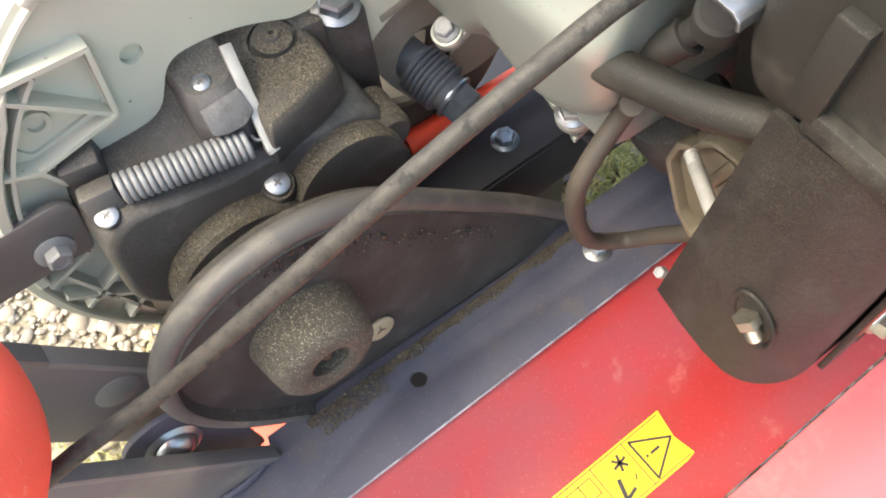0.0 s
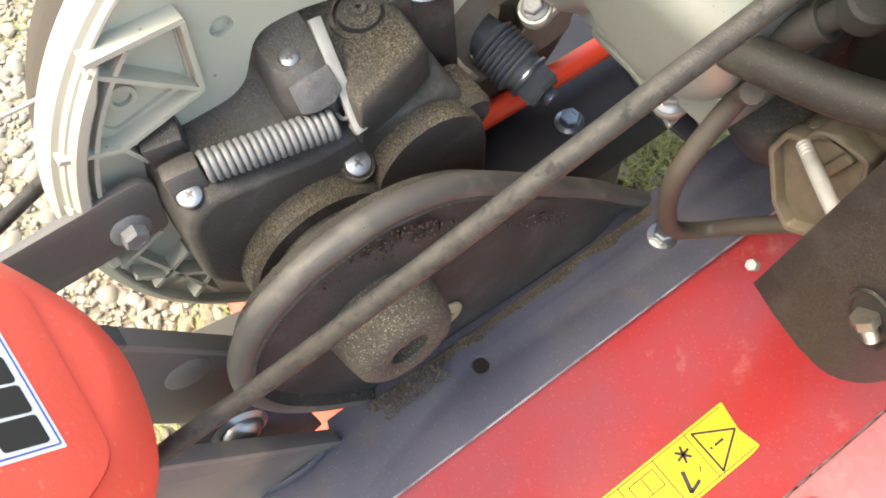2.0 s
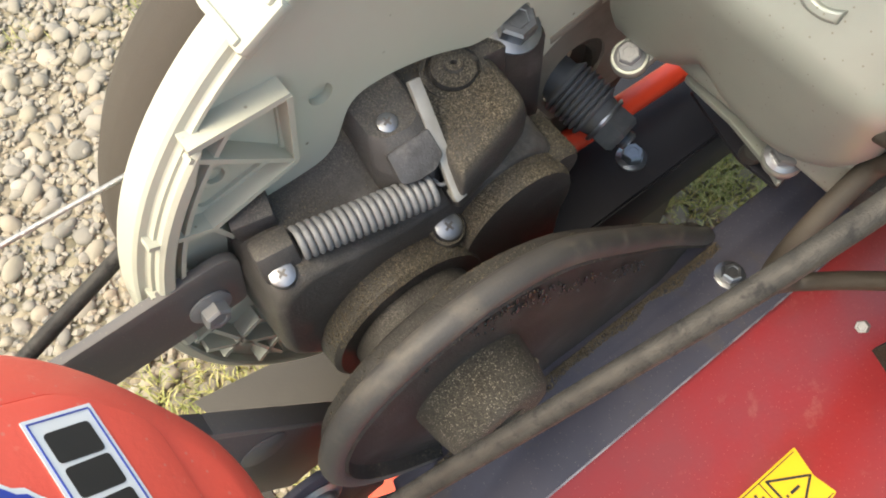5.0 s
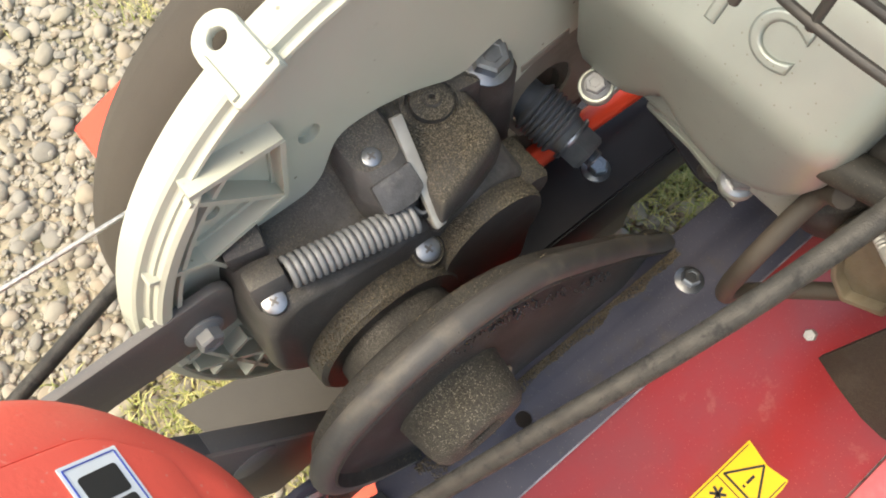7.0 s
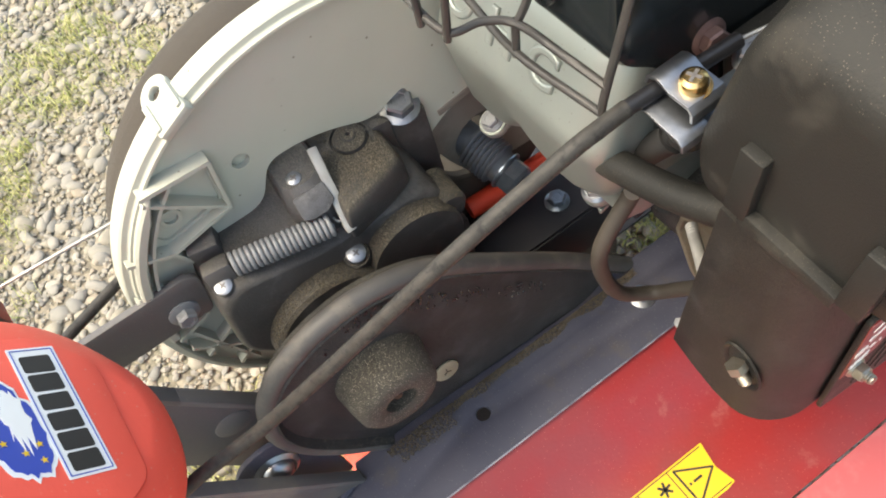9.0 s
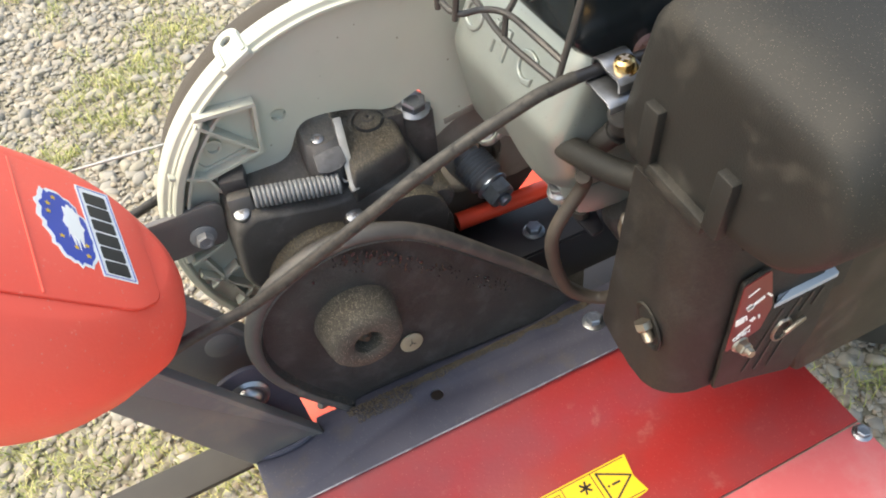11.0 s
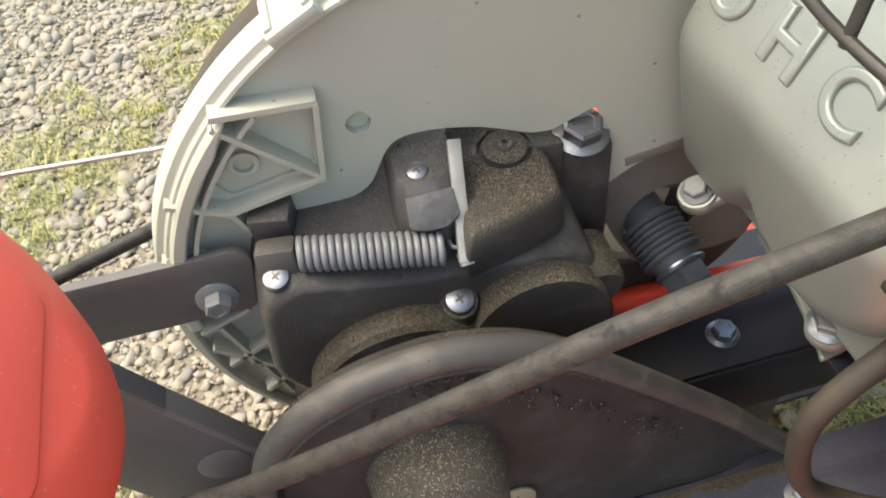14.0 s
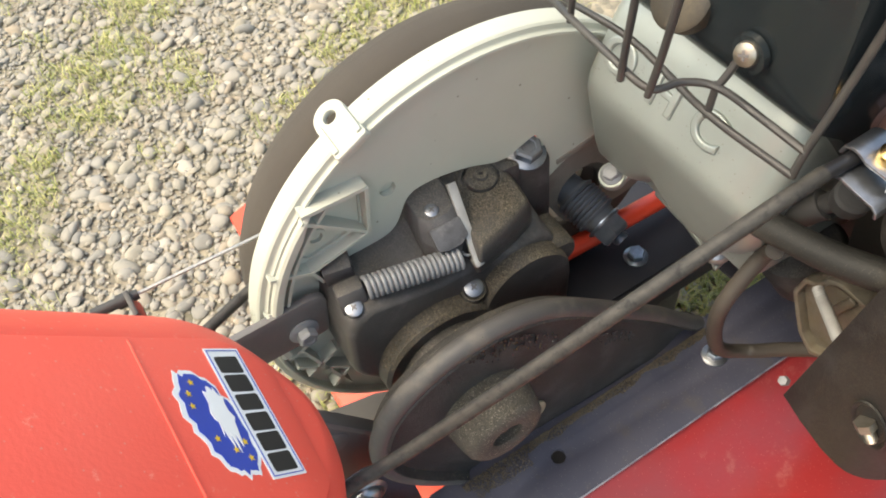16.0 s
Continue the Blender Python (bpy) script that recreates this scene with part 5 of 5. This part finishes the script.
# Nothing is cut here: black bars paint the dark inside the slots.
for x0, z0, x1, z1 in ((0.1560, 0.134, 0.1730, 0.190), (0.1665, 0.1295, 0.1740, 0.160), (0.1775, 0.1245, 0.1850, 0.156), (0.1790, 0.176, 0.1860, 0.193), (0.1895, 0.177, 0.1950, 0.1935), (0.1985, 0.177, 0.2030, 0.192)):
    bm = bmesh.new()
    bar_between(bm, PANEL @ Vector((x0, z0, 0.0032)), PANEL @ Vector((x1, z1, 0.0032)), 0.0018, 0.0012, up=(0, 1, 0), bevel=0)
    part("slot", bm, INK_AND_GAP, control_panel)
hex_bolt(control_panel, (0.1445, -0.1590, 0.1740), (0, -1, 0.2), 0.0085, 0.005, 0.0060, name="nut", stub=0.004, stub_r=0.003, mat=NUT_STEEL)
bm = bmesh.new()
lathe(bm, [(0.0075, 0), (0.0095, 0), (0.0090, 0.0015), (0.0075, 0.0015), (0.0075, 0)], frame_of((0.1785, -0.1590, 0.1650), (0, -1, 0)) @ Matrix.Diagonal((0.8, 1.2, 1, 1)), 24)
box(bm, (0.1850, -0.1625, 0.1690), (0.016, 0.003, 0.0040), (0, -30, 0), 0.001)
part("choke_lever", bm, NUT_STEEL, control_panel, "bent zinc lever")
# Light grey-blue puts the sky's reflection into the panel's top face.
bm = bmesh.new()
plate(bm, rounded([(0.1645, -0.1592), (0.2125, -0.1592), (0.2160, -0.1430), (0.1880, -0.1430)], 0.0008), 0.004, flat(0.1950), bevel=0.0005)
part("panel_edge", bm, PANEL_SHEEN, control_panel, "top face of the panel, coloured light grey for its sky reflection")

bm = bmesh.new()
plate(bm, rounded([(0.178, 0.160), (0.240, 0.160), (0.240, 0.312), (0.150, 0.312), (0.156, 0.262)], 0.006), 0.105, side(-0.045), bevel=0.004)
part("intake_duct", bm, BLACK_PLASTIC, tiller, "black plastic duct between carburettor and air filter")

# carburettor bracket with its bright stud
CAST = material("dusty_cast_metal", (0.17, 0.152, 0.118), 0.48, 0.3, second=(0.10, 0.088, 0.066), scale=70, amount=0.8, bump=0.3, third=(0.17, 0.145, 0.10), third_scale=60, third_lo=0.5, third_hi=0.7)


def facing_back(x):
    """A plane of constant x, drawn in (y, z)."""
    return Matrix(((0, 0, 1, x), (1, 0, 0, 0), (0, 1, 0, 0), (0, 0, 0, 1)))


bm = bmesh.new()
plate(bm, rounded([(-0.0454, 0.1758), (-0.0485, 0.1925), (-0.0570, 0.1985), (-0.0600, 0.2065), (-0.0670, 0.2115), (-0.0850, 0.2115), (-0.0900, 0.195), (-0.0900, 0.150), (-0.0720, 0.136), (-0.0600, 0.146)], 0.002, 3), 0.010, facing_back(0.1350),
      holes=[rounded([(-0.0488, 0.1762), (-0.0512, 0.1903), (-0.0598, 0.1962), (-0.0628, 0.2040), (-0.0685, 0.2082), (-0.0835, 0.2082), (-0.0870, 0.194), (-0.0870, 0.152), (-0.0722, 0.1405), (-0.0625, 0.1482)], 0.002, 3)], bevel=0.0009)
carburettor = part("carburettor_flange", bm, CAST, tiller, "dusty cast flange of the carburettor with a raised lip", 35)
bm = bmesh.new()
plate(bm, rounded([(-0.0465, 0.1758), (-0.0500, 0.1915), (-0.0610, 0.2060), (-0.0850, 0.2105), (-0.0890, 0.150), (-0.0720, 0.1375), (-0.0610, 0.147)], 0.003, 3), 0.022, facing_back(0.1415), bevel=0.001)
bar_between(bm, (0.1400, -0.0770, 0.2030), (0.1400, -0.0700, 0.1800), 0.006, 0.006, up=(1, 0, 0), bevel=0.002)
part("carburettor_body", bm, CAST, carburettor)
bm = bmesh.new()
lathe(bm, [(0, 0), (0.0034, 0)] + [(0.0034 - 0.0004 * (k % 2), 0.001 * k) for k in range(1, 8)] + [(0.0034, 0.008), (0.0034, 0.046), (0, 0.046)], frame_of((0.1310, -0.0600, 0.2000), (-0.0175, -0.0270, 0.0060)), 16)
part("stud", bm, LEVER, carburettor, "bright zinc stud")
hex_bolt(carburettor, (0.1170, -0.0750, 0.1240), (-0.6, 0.1, 0.7), 0.0058, 0.005, 0.0, mat=SPRING)
bm = bmesh.new()
lathe(bm, [(0, 0.014), (0.014, 0.015), (0.022, 0.020), (0.026, 0.028), (0.027, 0.048), (0.024, 0.055), (0.016, 0.059), (0, 0.060)], frame_of((0.182, -0.044, 0.128), (-0.35, 0.35, 0.85)), 32)
intake = part("intake_stub", bm, GUARD, tiller, "dusty dark intake stub")
bm = bmesh.new()
tube(bm, [(0.1080, -0.0060, 0.2470), (0.1040, -0.0240, 0.2500), (0.1045, -0.0400, 0.2540), (0.1080, -0.0700, 0.2620), (0.1160, -0.1020, 0.2720)], 0.0082, 16)
part("breather_tube", bm, BLACK_PLASTIC, tiller, "brown-black rubber breather tube")
bm = bmesh.new()
tube(bm, [(0.1094, -0.0393, 0.2319), (0.1154, -0.0310, 0.2130), (0.0930, -0.0303, 0.1730), (0.1050, -0.0306, 0.1140), (0.1290, -0.0380, 0.0930), (0.1400, -0.055, 0.110), (0.150, -0.075, 0.130)], 0.0050, 12)
part("fuel_hose", bm, HOSE, tiller, "looped brown rubber fuel hose")

# ---- cables ----
bm = bmesh.new()
tube(bm, [(-0.205, -0.012, 0.185), (-0.150, -0.0136, 0.2051), (-0.1068, -0.0187, 0.2179), (-0.0509, -0.0327, 0.2554), (0.0045, -0.0465, 0.2945), (0.0595, -0.0550, 0.3205), (0.0760, -0.0566, 0.3250), (0.0890, -0.0568, 0.3262)], 0.0038, 14, 8)
control_cable = part("control_cable", bm, CABLE, tiller, "grey control cable sheath crusted with dust")
bm = bmesh.new()
tube(bm, [(0.0880, -0.0568, 0.3261), (0.1030, -0.0578, 0.3265), (0.1250, -0.0590, 0.3255), (0.1430, -0.0605, 0.3260)], 0.0035, 14, 8)
part("clean_sheath", bm, BLACK_CABLE, control_cable, "clean black end of the sheath")
# bent clamp over the sheath, with its brass-coloured screw


def strip(bm, prof, thick, x0, x1):
    """A sheet bent along a line of (y, z) points, from x0 to x1."""
    back = []
    for i, p in enumerate(prof):
        d = (Vector(prof[min(i + 1, len(prof) - 1)]) - Vector(prof[max(i - 1, 0)])).normalized()
        back.append((p[0] - d.y * -thick, p[1] - d.x * thick))
    plate(bm, prof + back[::-1], x1 - x0, Matrix(((0, 0, 1, x0), (1, 0, 0, 0), (0, 1, 0, 0), (0, 0, 0, 1))), bevel=0.0003)


bm = bmesh.new()
strip(bm, [(-0.0768, 0.3240), (-0.0766, 0.3282), (-0.0750, 0.3297), (-0.0650, 0.3299), (-0.0625, 0.3308), (-0.0600, 0.3322), (-0.0570, 0.3322), (-0.0545, 0.3308), (-0.0535, 0.3270)], -0.0016, 0.1020, 0.1200)
clamp = part("cable_clamp", bm, ZINC, tiller, "bent zinc cable clamp")
bm = bmesh.new()
strip(bm, [(-0.0805, 0.3160), (-0.0800, 0.3190), (-0.0780, 0.3202), (-0.0700, 0.3208), (-0.0620, 0.3222), (-0.0590, 0.3215)], -0.0016, 0.0945, 0.1090)
part("clamp_base", bm, ZINC, clamp)
s, m, z = cross_screw(clamp, (0.1112, -0.0690, 0.3300), (-0.12, -0.03, 0.99), 0.0058, 0.0062, 0.0070, mat=BRASS, label="brass-coloured screw")
cross_recess(s, m, z, 0.0060)
bm = bmesh.new()
plate(bm, rounded([(0.1080, -0.0640), (0.2200, -0.0660), (0.2200, -0.0920), (0.1300, -0.0880), (0.1100, -0.0790)], 0.003), 0.0022, flat(0.3150), bevel=0.0005)
bar_between(bm, (0.150, -0.070, 0.3185), (0.215, -0.080, 0.3225), 0.008, 0.004)
bar_between(bm, (0.165, -0.085, 0.3185), (0.200, -0.066, 0.3205), 0.005, 0.004)
bracket = part("cable_bracket", bm, BLUE_NUT, tiller, "blue-grey plated steel cable bracket")
hex_bolt(bracket, (0.1465, -0.0672, 0.3172), (-0.15, -0.05, 0.99), 0.0125, 0.0060, 0.0090, spin=12)
bm = bmesh.new()
BOOT = (Vector((0.1205, -0.0345, 0.2480)), Vector((0.1265, -0.0430, 0.2610)), Vector((0.1270, -0.0500, 0.2740)), Vector((0.1225, -0.0580, 0.2880)))
lathe(bm, [(0, 0.0), (0.0068, 0.0), (0.0074, 0.002), (0.0074, 0.0180), (0.0082, 0.0185), (0.0082, 0.0200), (0.0060, 0.0205), (0, 0.0205)], frame_of(BOOT[0], BOOT[1] - BOOT[0]), 28)
spark_plug_cap = part("spark_plug_cap", bm, RUBBER, tiller, "black rubber spark plug cap beside the cover", 40)
part("cap_neck", lathe(bmesh.new(), [(0, 0), (0.0052, 0), (0.0052, 0.022), (0, 0.022)], frame_of(BOOT[1], BOOT[2] - BOOT[1]), 24), RUBBER, spark_plug_cap)
part("cap_head", lathe(bmesh.new(), [(0, -0.012), (0.0088, -0.012), (0.0095, -0.010), (0.0095, 0.003), (0.0080, 0.0045), (0, 0.0045)], frame_of(BOOT[3], (-0.35, -0.25, 0.9)), 32), RUBBER, spark_plug_cap)
bm = bmesh.new()
tube(bm, [(0.1420, -0.0604, 0.3260), (0.1560, -0.0640, 0.3265), (0.1726, -0.0694, 0.3262), (0.200, -0.078, 0.3255)], 0.0011, 8)
part("throttle_wire", bm, CABLE_WIRE, tiller, "thin bare throttle wire")
# inner wire and second cable at the rear
bm = bmesh.new()
tube(bm, [(-0.196, 0.1342, 0.2432), (-0.155, 0.1362, 0.2384), (-0.112, 0.1382, 0.2333)], 0.0011, 8)
part("inner_wire", bm, CABLE_WIRE, tiller, "bare stranded steel cable")
bm = bmesh.new()
lathe(bm, [(0, -0.02), (0.0032, -0.02), (0.0032, -0.006), (0.0042, -0.006), (0.0042, 0.0), (0.003, 0.001), (0.003, 0.006), (0, 0.006)], frame_of((-0.198, 0.134, 0.2435), (0.99, 0.02, -0.12)), 14)
box(bm, (-0.197, 0.130, 0.236), (0.003, 0.016, 0.024), (15, 0, 0), 0.0006)
part("ferrule", bm, WIRE, tiller, "brassy cable end on a small bracket")
bm = bmesh.new()
tube(bm, [(-0.30, 0.096, 0.178), (-0.196, 0.124, 0.186), (-0.129, 0.142, 0.1913), (-0.10, 0.15, 0.193)], 0.0036, 10)
part("rear_cable", bm, CABLE, tiller, "dusty black cable passing behind the wheel cover")

# ---- handlebar column cap ----
AX = Matrix(((-0.024, -0.556, 0.831, -0.163), (0.989, -0.132, -0.06, 0.006), (0.144, 0.821, 0.553, 0.288), (0, 0, 0, 1)))


def cap_ring(i, n):
    o = rounded([(0.073 - i, 0.30), (-0.097 + i, 0.30), (-0.097 + i, 0.02 + i * 0.3), (-0.050 + i * 0.6, -0.060 + i), (0.010 - i * 0.2, -0.074 + i), (0.073 - i, -0.030 + i)], [0, 0, 0.06, 0.05, 0.05, 0.05], 8)
    return [AX @ Vector((a, b, n)) for a, b in o]


bm = bmesh.new()
loft(bm, [cap_ring(0.030, 0.0), cap_ring(0.027, -0.0005), cap_ring(0.020, -0.0035), cap_ring(0.012, -0.009), cap_ring(0.005, -0.017), cap_ring(0.0, -0.030), cap_ring(0.002, -0.060), cap_ring(0.006, -0.065)])
cap_body = part("column_cap", bm, RED_PLASTIC, tiller, "orange-red plastic handlebar column cap, rounded at its end", 60)
bm = bmesh.new()
plate(bm, rounded([(0.041, 0.30), (-0.075, 0.30), (-0.052, -0.006), (-0.040, -0.024), (0.024, -0.027), (0.040, -0.006)], [0, 0, 0.008, 0.008, 0.008, 0.008]), 0.0022, AX @ Matrix.Translation((0, 0, -0.0006)), bevel=0.0014)
bar_between(bm, AX @ Vector((0.038, 0.0465, 0.0016)), AX @ Vector((-0.054, 0.0465, 0.0016)), 0.0016, 0.0012, up=tuple(AX.to_3x3() @ Vector((0, 0, 1))), bevel=0.0004)
panel = part("raised_panel", bm, RED_PLASTIC, cap_body)
SM = AX @ Matrix.Translation((0, 0, 0.0017))
bm = bmesh.new()
plate(bm, rounded([(-0.0335, -0.0105), (0.0335, -0.0105), (0.0335, 0.0102), (-0.0335, 0.0102)], 0.0005), 0.0003, SM)
sticker = part("sticker", bm, WHITE_FILM, cap_body, "white sticker with black blocks and a blue emblem")
bm = bmesh.new()
for a, b, w, h in ((0, -0.0092, 0.0640, 0.0004), (0, 0.0090, 0.0640, 0.0004), (-0.0322, 0, 0.0004, 0.0182), (0.0322, 0, 0.0004, 0.0182)):
    box(bm, (a, b, 0.0004), (w, h, 0.0003), m=SM)
part("frame_line", bm, BLUE_FILM, sticker)
for k in range(6):
    bm = bmesh.new()
    w = 0.0091 if k != 3 else 0.0084
    plate(bm, rounded([(-w / 2, -0.0068), (w / 2, -0.0068), (w / 2 - 0.0002, 0.0068), (-w / 2 + 0.0002, 0.0068)], 0.0014), 0.0003, SM @ pose(-0.0262 + 0.0101 * k, 0.0, 0.0003))
    part("block", bm, INK_AND_GAP, sticker)
rng = random.Random(4)
edge = []
for k in range(48):
    a = 2 * math.pi * k / 48
    edge.append((-0.004 + 0.027 * math.cos(a) * (1 + 0.07 * rng.uniform(-1, 1)), 0.0235 + 0.0140 * math.sin(a) * (1 + 0.10 * rng.uniform(-1, 1)) + 0.004 * math.cos(a)))
bm = bmesh.new()
plate(bm, edge, 0.0002, SM)
emblem = part("emblem", bm, WHITE_FILM, sticker, "ragged white and blue emblem with yellow stars")
bm = bmesh.new()
plate(bm, [(-0.004 + (a + 0.004) * 0.92, 0.0230 + (b - 0.0235) * 0.86) for a, b in edge], 0.0002, SM @ Matrix.Translation((0, 0, 0.0002)))
part("blue_field", bm, BLUE_FILM, emblem)
bm = bmesh.new()
blob = [(0.014 * math.cos(2 * math.pi * k / 26) * (1 + 0.35 * math.sin(3 * k)), 0.0050 * math.sin(2 * math.pi * k / 26) * (1 + 0.2 * math.cos(2 * k))) for k in range(26)]
plate(bm, [(-0.001 + a, 0.0190 + b) for a, b in blob], 0.0002, SM @ Matrix.Translation((0, 0, 0.0004)))
part("white_shape", bm, WHITE_FILM, emblem)
for a, b in ((-0.0225, 0.0160), (-0.0180, 0.0215), (-0.0150, 0.0150), (-0.0120, 0.0280), (0.0040, 0.0320), (0.0100, 0.0310), (0.0155, 0.0270)):
    bm = bmesh.new()
    plate(bm, [((0.0017 if k % 2 == 0 else 0.0007) * math.cos(math.pi * k / 5), (0.0017 if k % 2 == 0 else 0.0007) * math.sin(math.pi * k / 5)) for k in range(10)], 0.0002, SM @ pose(a, b, 0.0006))
    part("star", bm, YELLOW, emblem)

# ---- warning label on the deck ----
LM = Matrix(((-1, 0, 0, 0.118), (0, -1, 0, -0.1065), (0, 0, 1, -0.0358), (0, 0, 0, 1)))
bm = bmesh.new()
plate(bm, rounded([(0, 0.0005), (0.150, 0.0005), (0.150, 0.0365), (0.008, 0.0368), (0.0005, 0.0355), (0.004, 0.020)], 0.001), 0.0004, LM)
warning = part("warning_label", bm, YELLOW, deck, "worn yellow warning label with black pictograms")


def ink(name, draw):
    bm = bmesh.new()
    draw(bm)
    part(name, bm, INK_AND_GAP, warning)


def stroke(bm, p, q, w):
    p, q = Vector((*p, 0.0006)), Vector((*q, 0.0006))
    d = q - p
    box(bm, tuple((p + q) / 2), (d.length + w * 0.5, w, 0.0004), (0, 0, math.degrees(math.atan2(d.y, d.x))), m=LM)


def triangle(bm):
    c = [(0.0055, 0.0185), (0.0305, 0.0335), (0.0305, 0.0045)]
    for i in range(3):
        stroke(bm, c[i], c[(i + 1) % 3], 0.0016)


def exclamation(bm):
    stroke(bm, (0.0165, 0.0187), (0.0232, 0.0187), 0.0019)
    stroke(bm, (0.0262, 0.0187), (0.0270, 0.0187), 0.0019)


def tine(bm):
    for k in range(6):
        a = k * math.pi / 3 + 0.2
        stroke(bm, (0.044, 0.011), (0.044 + 0.0052 * math.cos(a), 0.011 + 0.0052 * math.sin(a)), 0.0019)
    stroke(bm, (0.0405, 0.0225), (0.0425, 0.0255), 0.0010)


def foot(bm):
    stroke(bm, (0.052, 0.019), (0.056, 0.031), 0.0030)
    stroke(bm, (0.047, 0.029), (0.056, 0.0315), 0.0024)


def panels(bm):
    for x in (0.035, 0.0625, 0.092, 0.121):
        stroke(bm, (x, 0.0025), (x, 0.0345), 0.0007)
    stroke(bm, (0.003, 0.0022), (0.148, 0.0022), 0.0007)
    stroke(bm, (0.003, 0.0348), (0.148, 0.0348), 0.0007)


def book(bm):
    for p, q in (((0.066, 0.006), (0.086, 0.006)), ((0.066, 0.018), (0.086, 0.018)), ((0.066, 0.006), (0.066, 0.018)), ((0.086, 0.006), (0.086, 0.018)), ((0.076, 0.006), (0.076, 0.018)), ((0.070, 0.026), (0.088, 0.028))):
        stroke(bm, p, q, 0.0007)


def figure(bm):
    stroke(bm, (0.097, 0.010), (0.108, 0.010), 0.0016)
    stroke(bm, (0.103, 0.010), (0.103, 0.018), 0.0016)
    stroke(bm, (0.098, 0.027), (0.112, 0.027), 0.0014)
    stroke(bm, (0.112, 0.022), (0.112, 0.031), 0.0014)


for name, draw in (("triangle", triangle), ("exclamation", exclamation), ("tine_pictogram", tine), ("foot_pictogram", foot), ("panel_lines", panels), ("book_pictogram", book), ("bar_pictogram", figure)):
    ink(name, draw)

# ---- ground wheel at the front ----
bm = bmesh.new()
prof = [(0.10, 0.05), (0.15, 0.055), (0.20, 0.055), (0.232, 0.045), (0.246, 0.025), (0.250, 0.0), (0.246, -0.025), (0.232, -0.045), (0.20, -0.055), (0.10, -0.05), (0.10, 0.05)]
lathe(bm, prof, frame_of((0.70, 0.00, -0.09), (0, -1, 0)), 72)
front_wheel = part("front_wheel", bm, RUBBER, tiller, "black rubber tyre standing on the gravel")
bm = bmesh.new()
lathe(bm, [(0, 0.03), (0.04, 0.03), (0.05, 0.0), (0.101, 0.0), (0.101, -0.01), (0, -0.01)], frame_of((0.70, 0.00, -0.09), (0, -1, 0)), 48)
part("wheel_rim", bm, BLACK_STEEL, front_wheel)
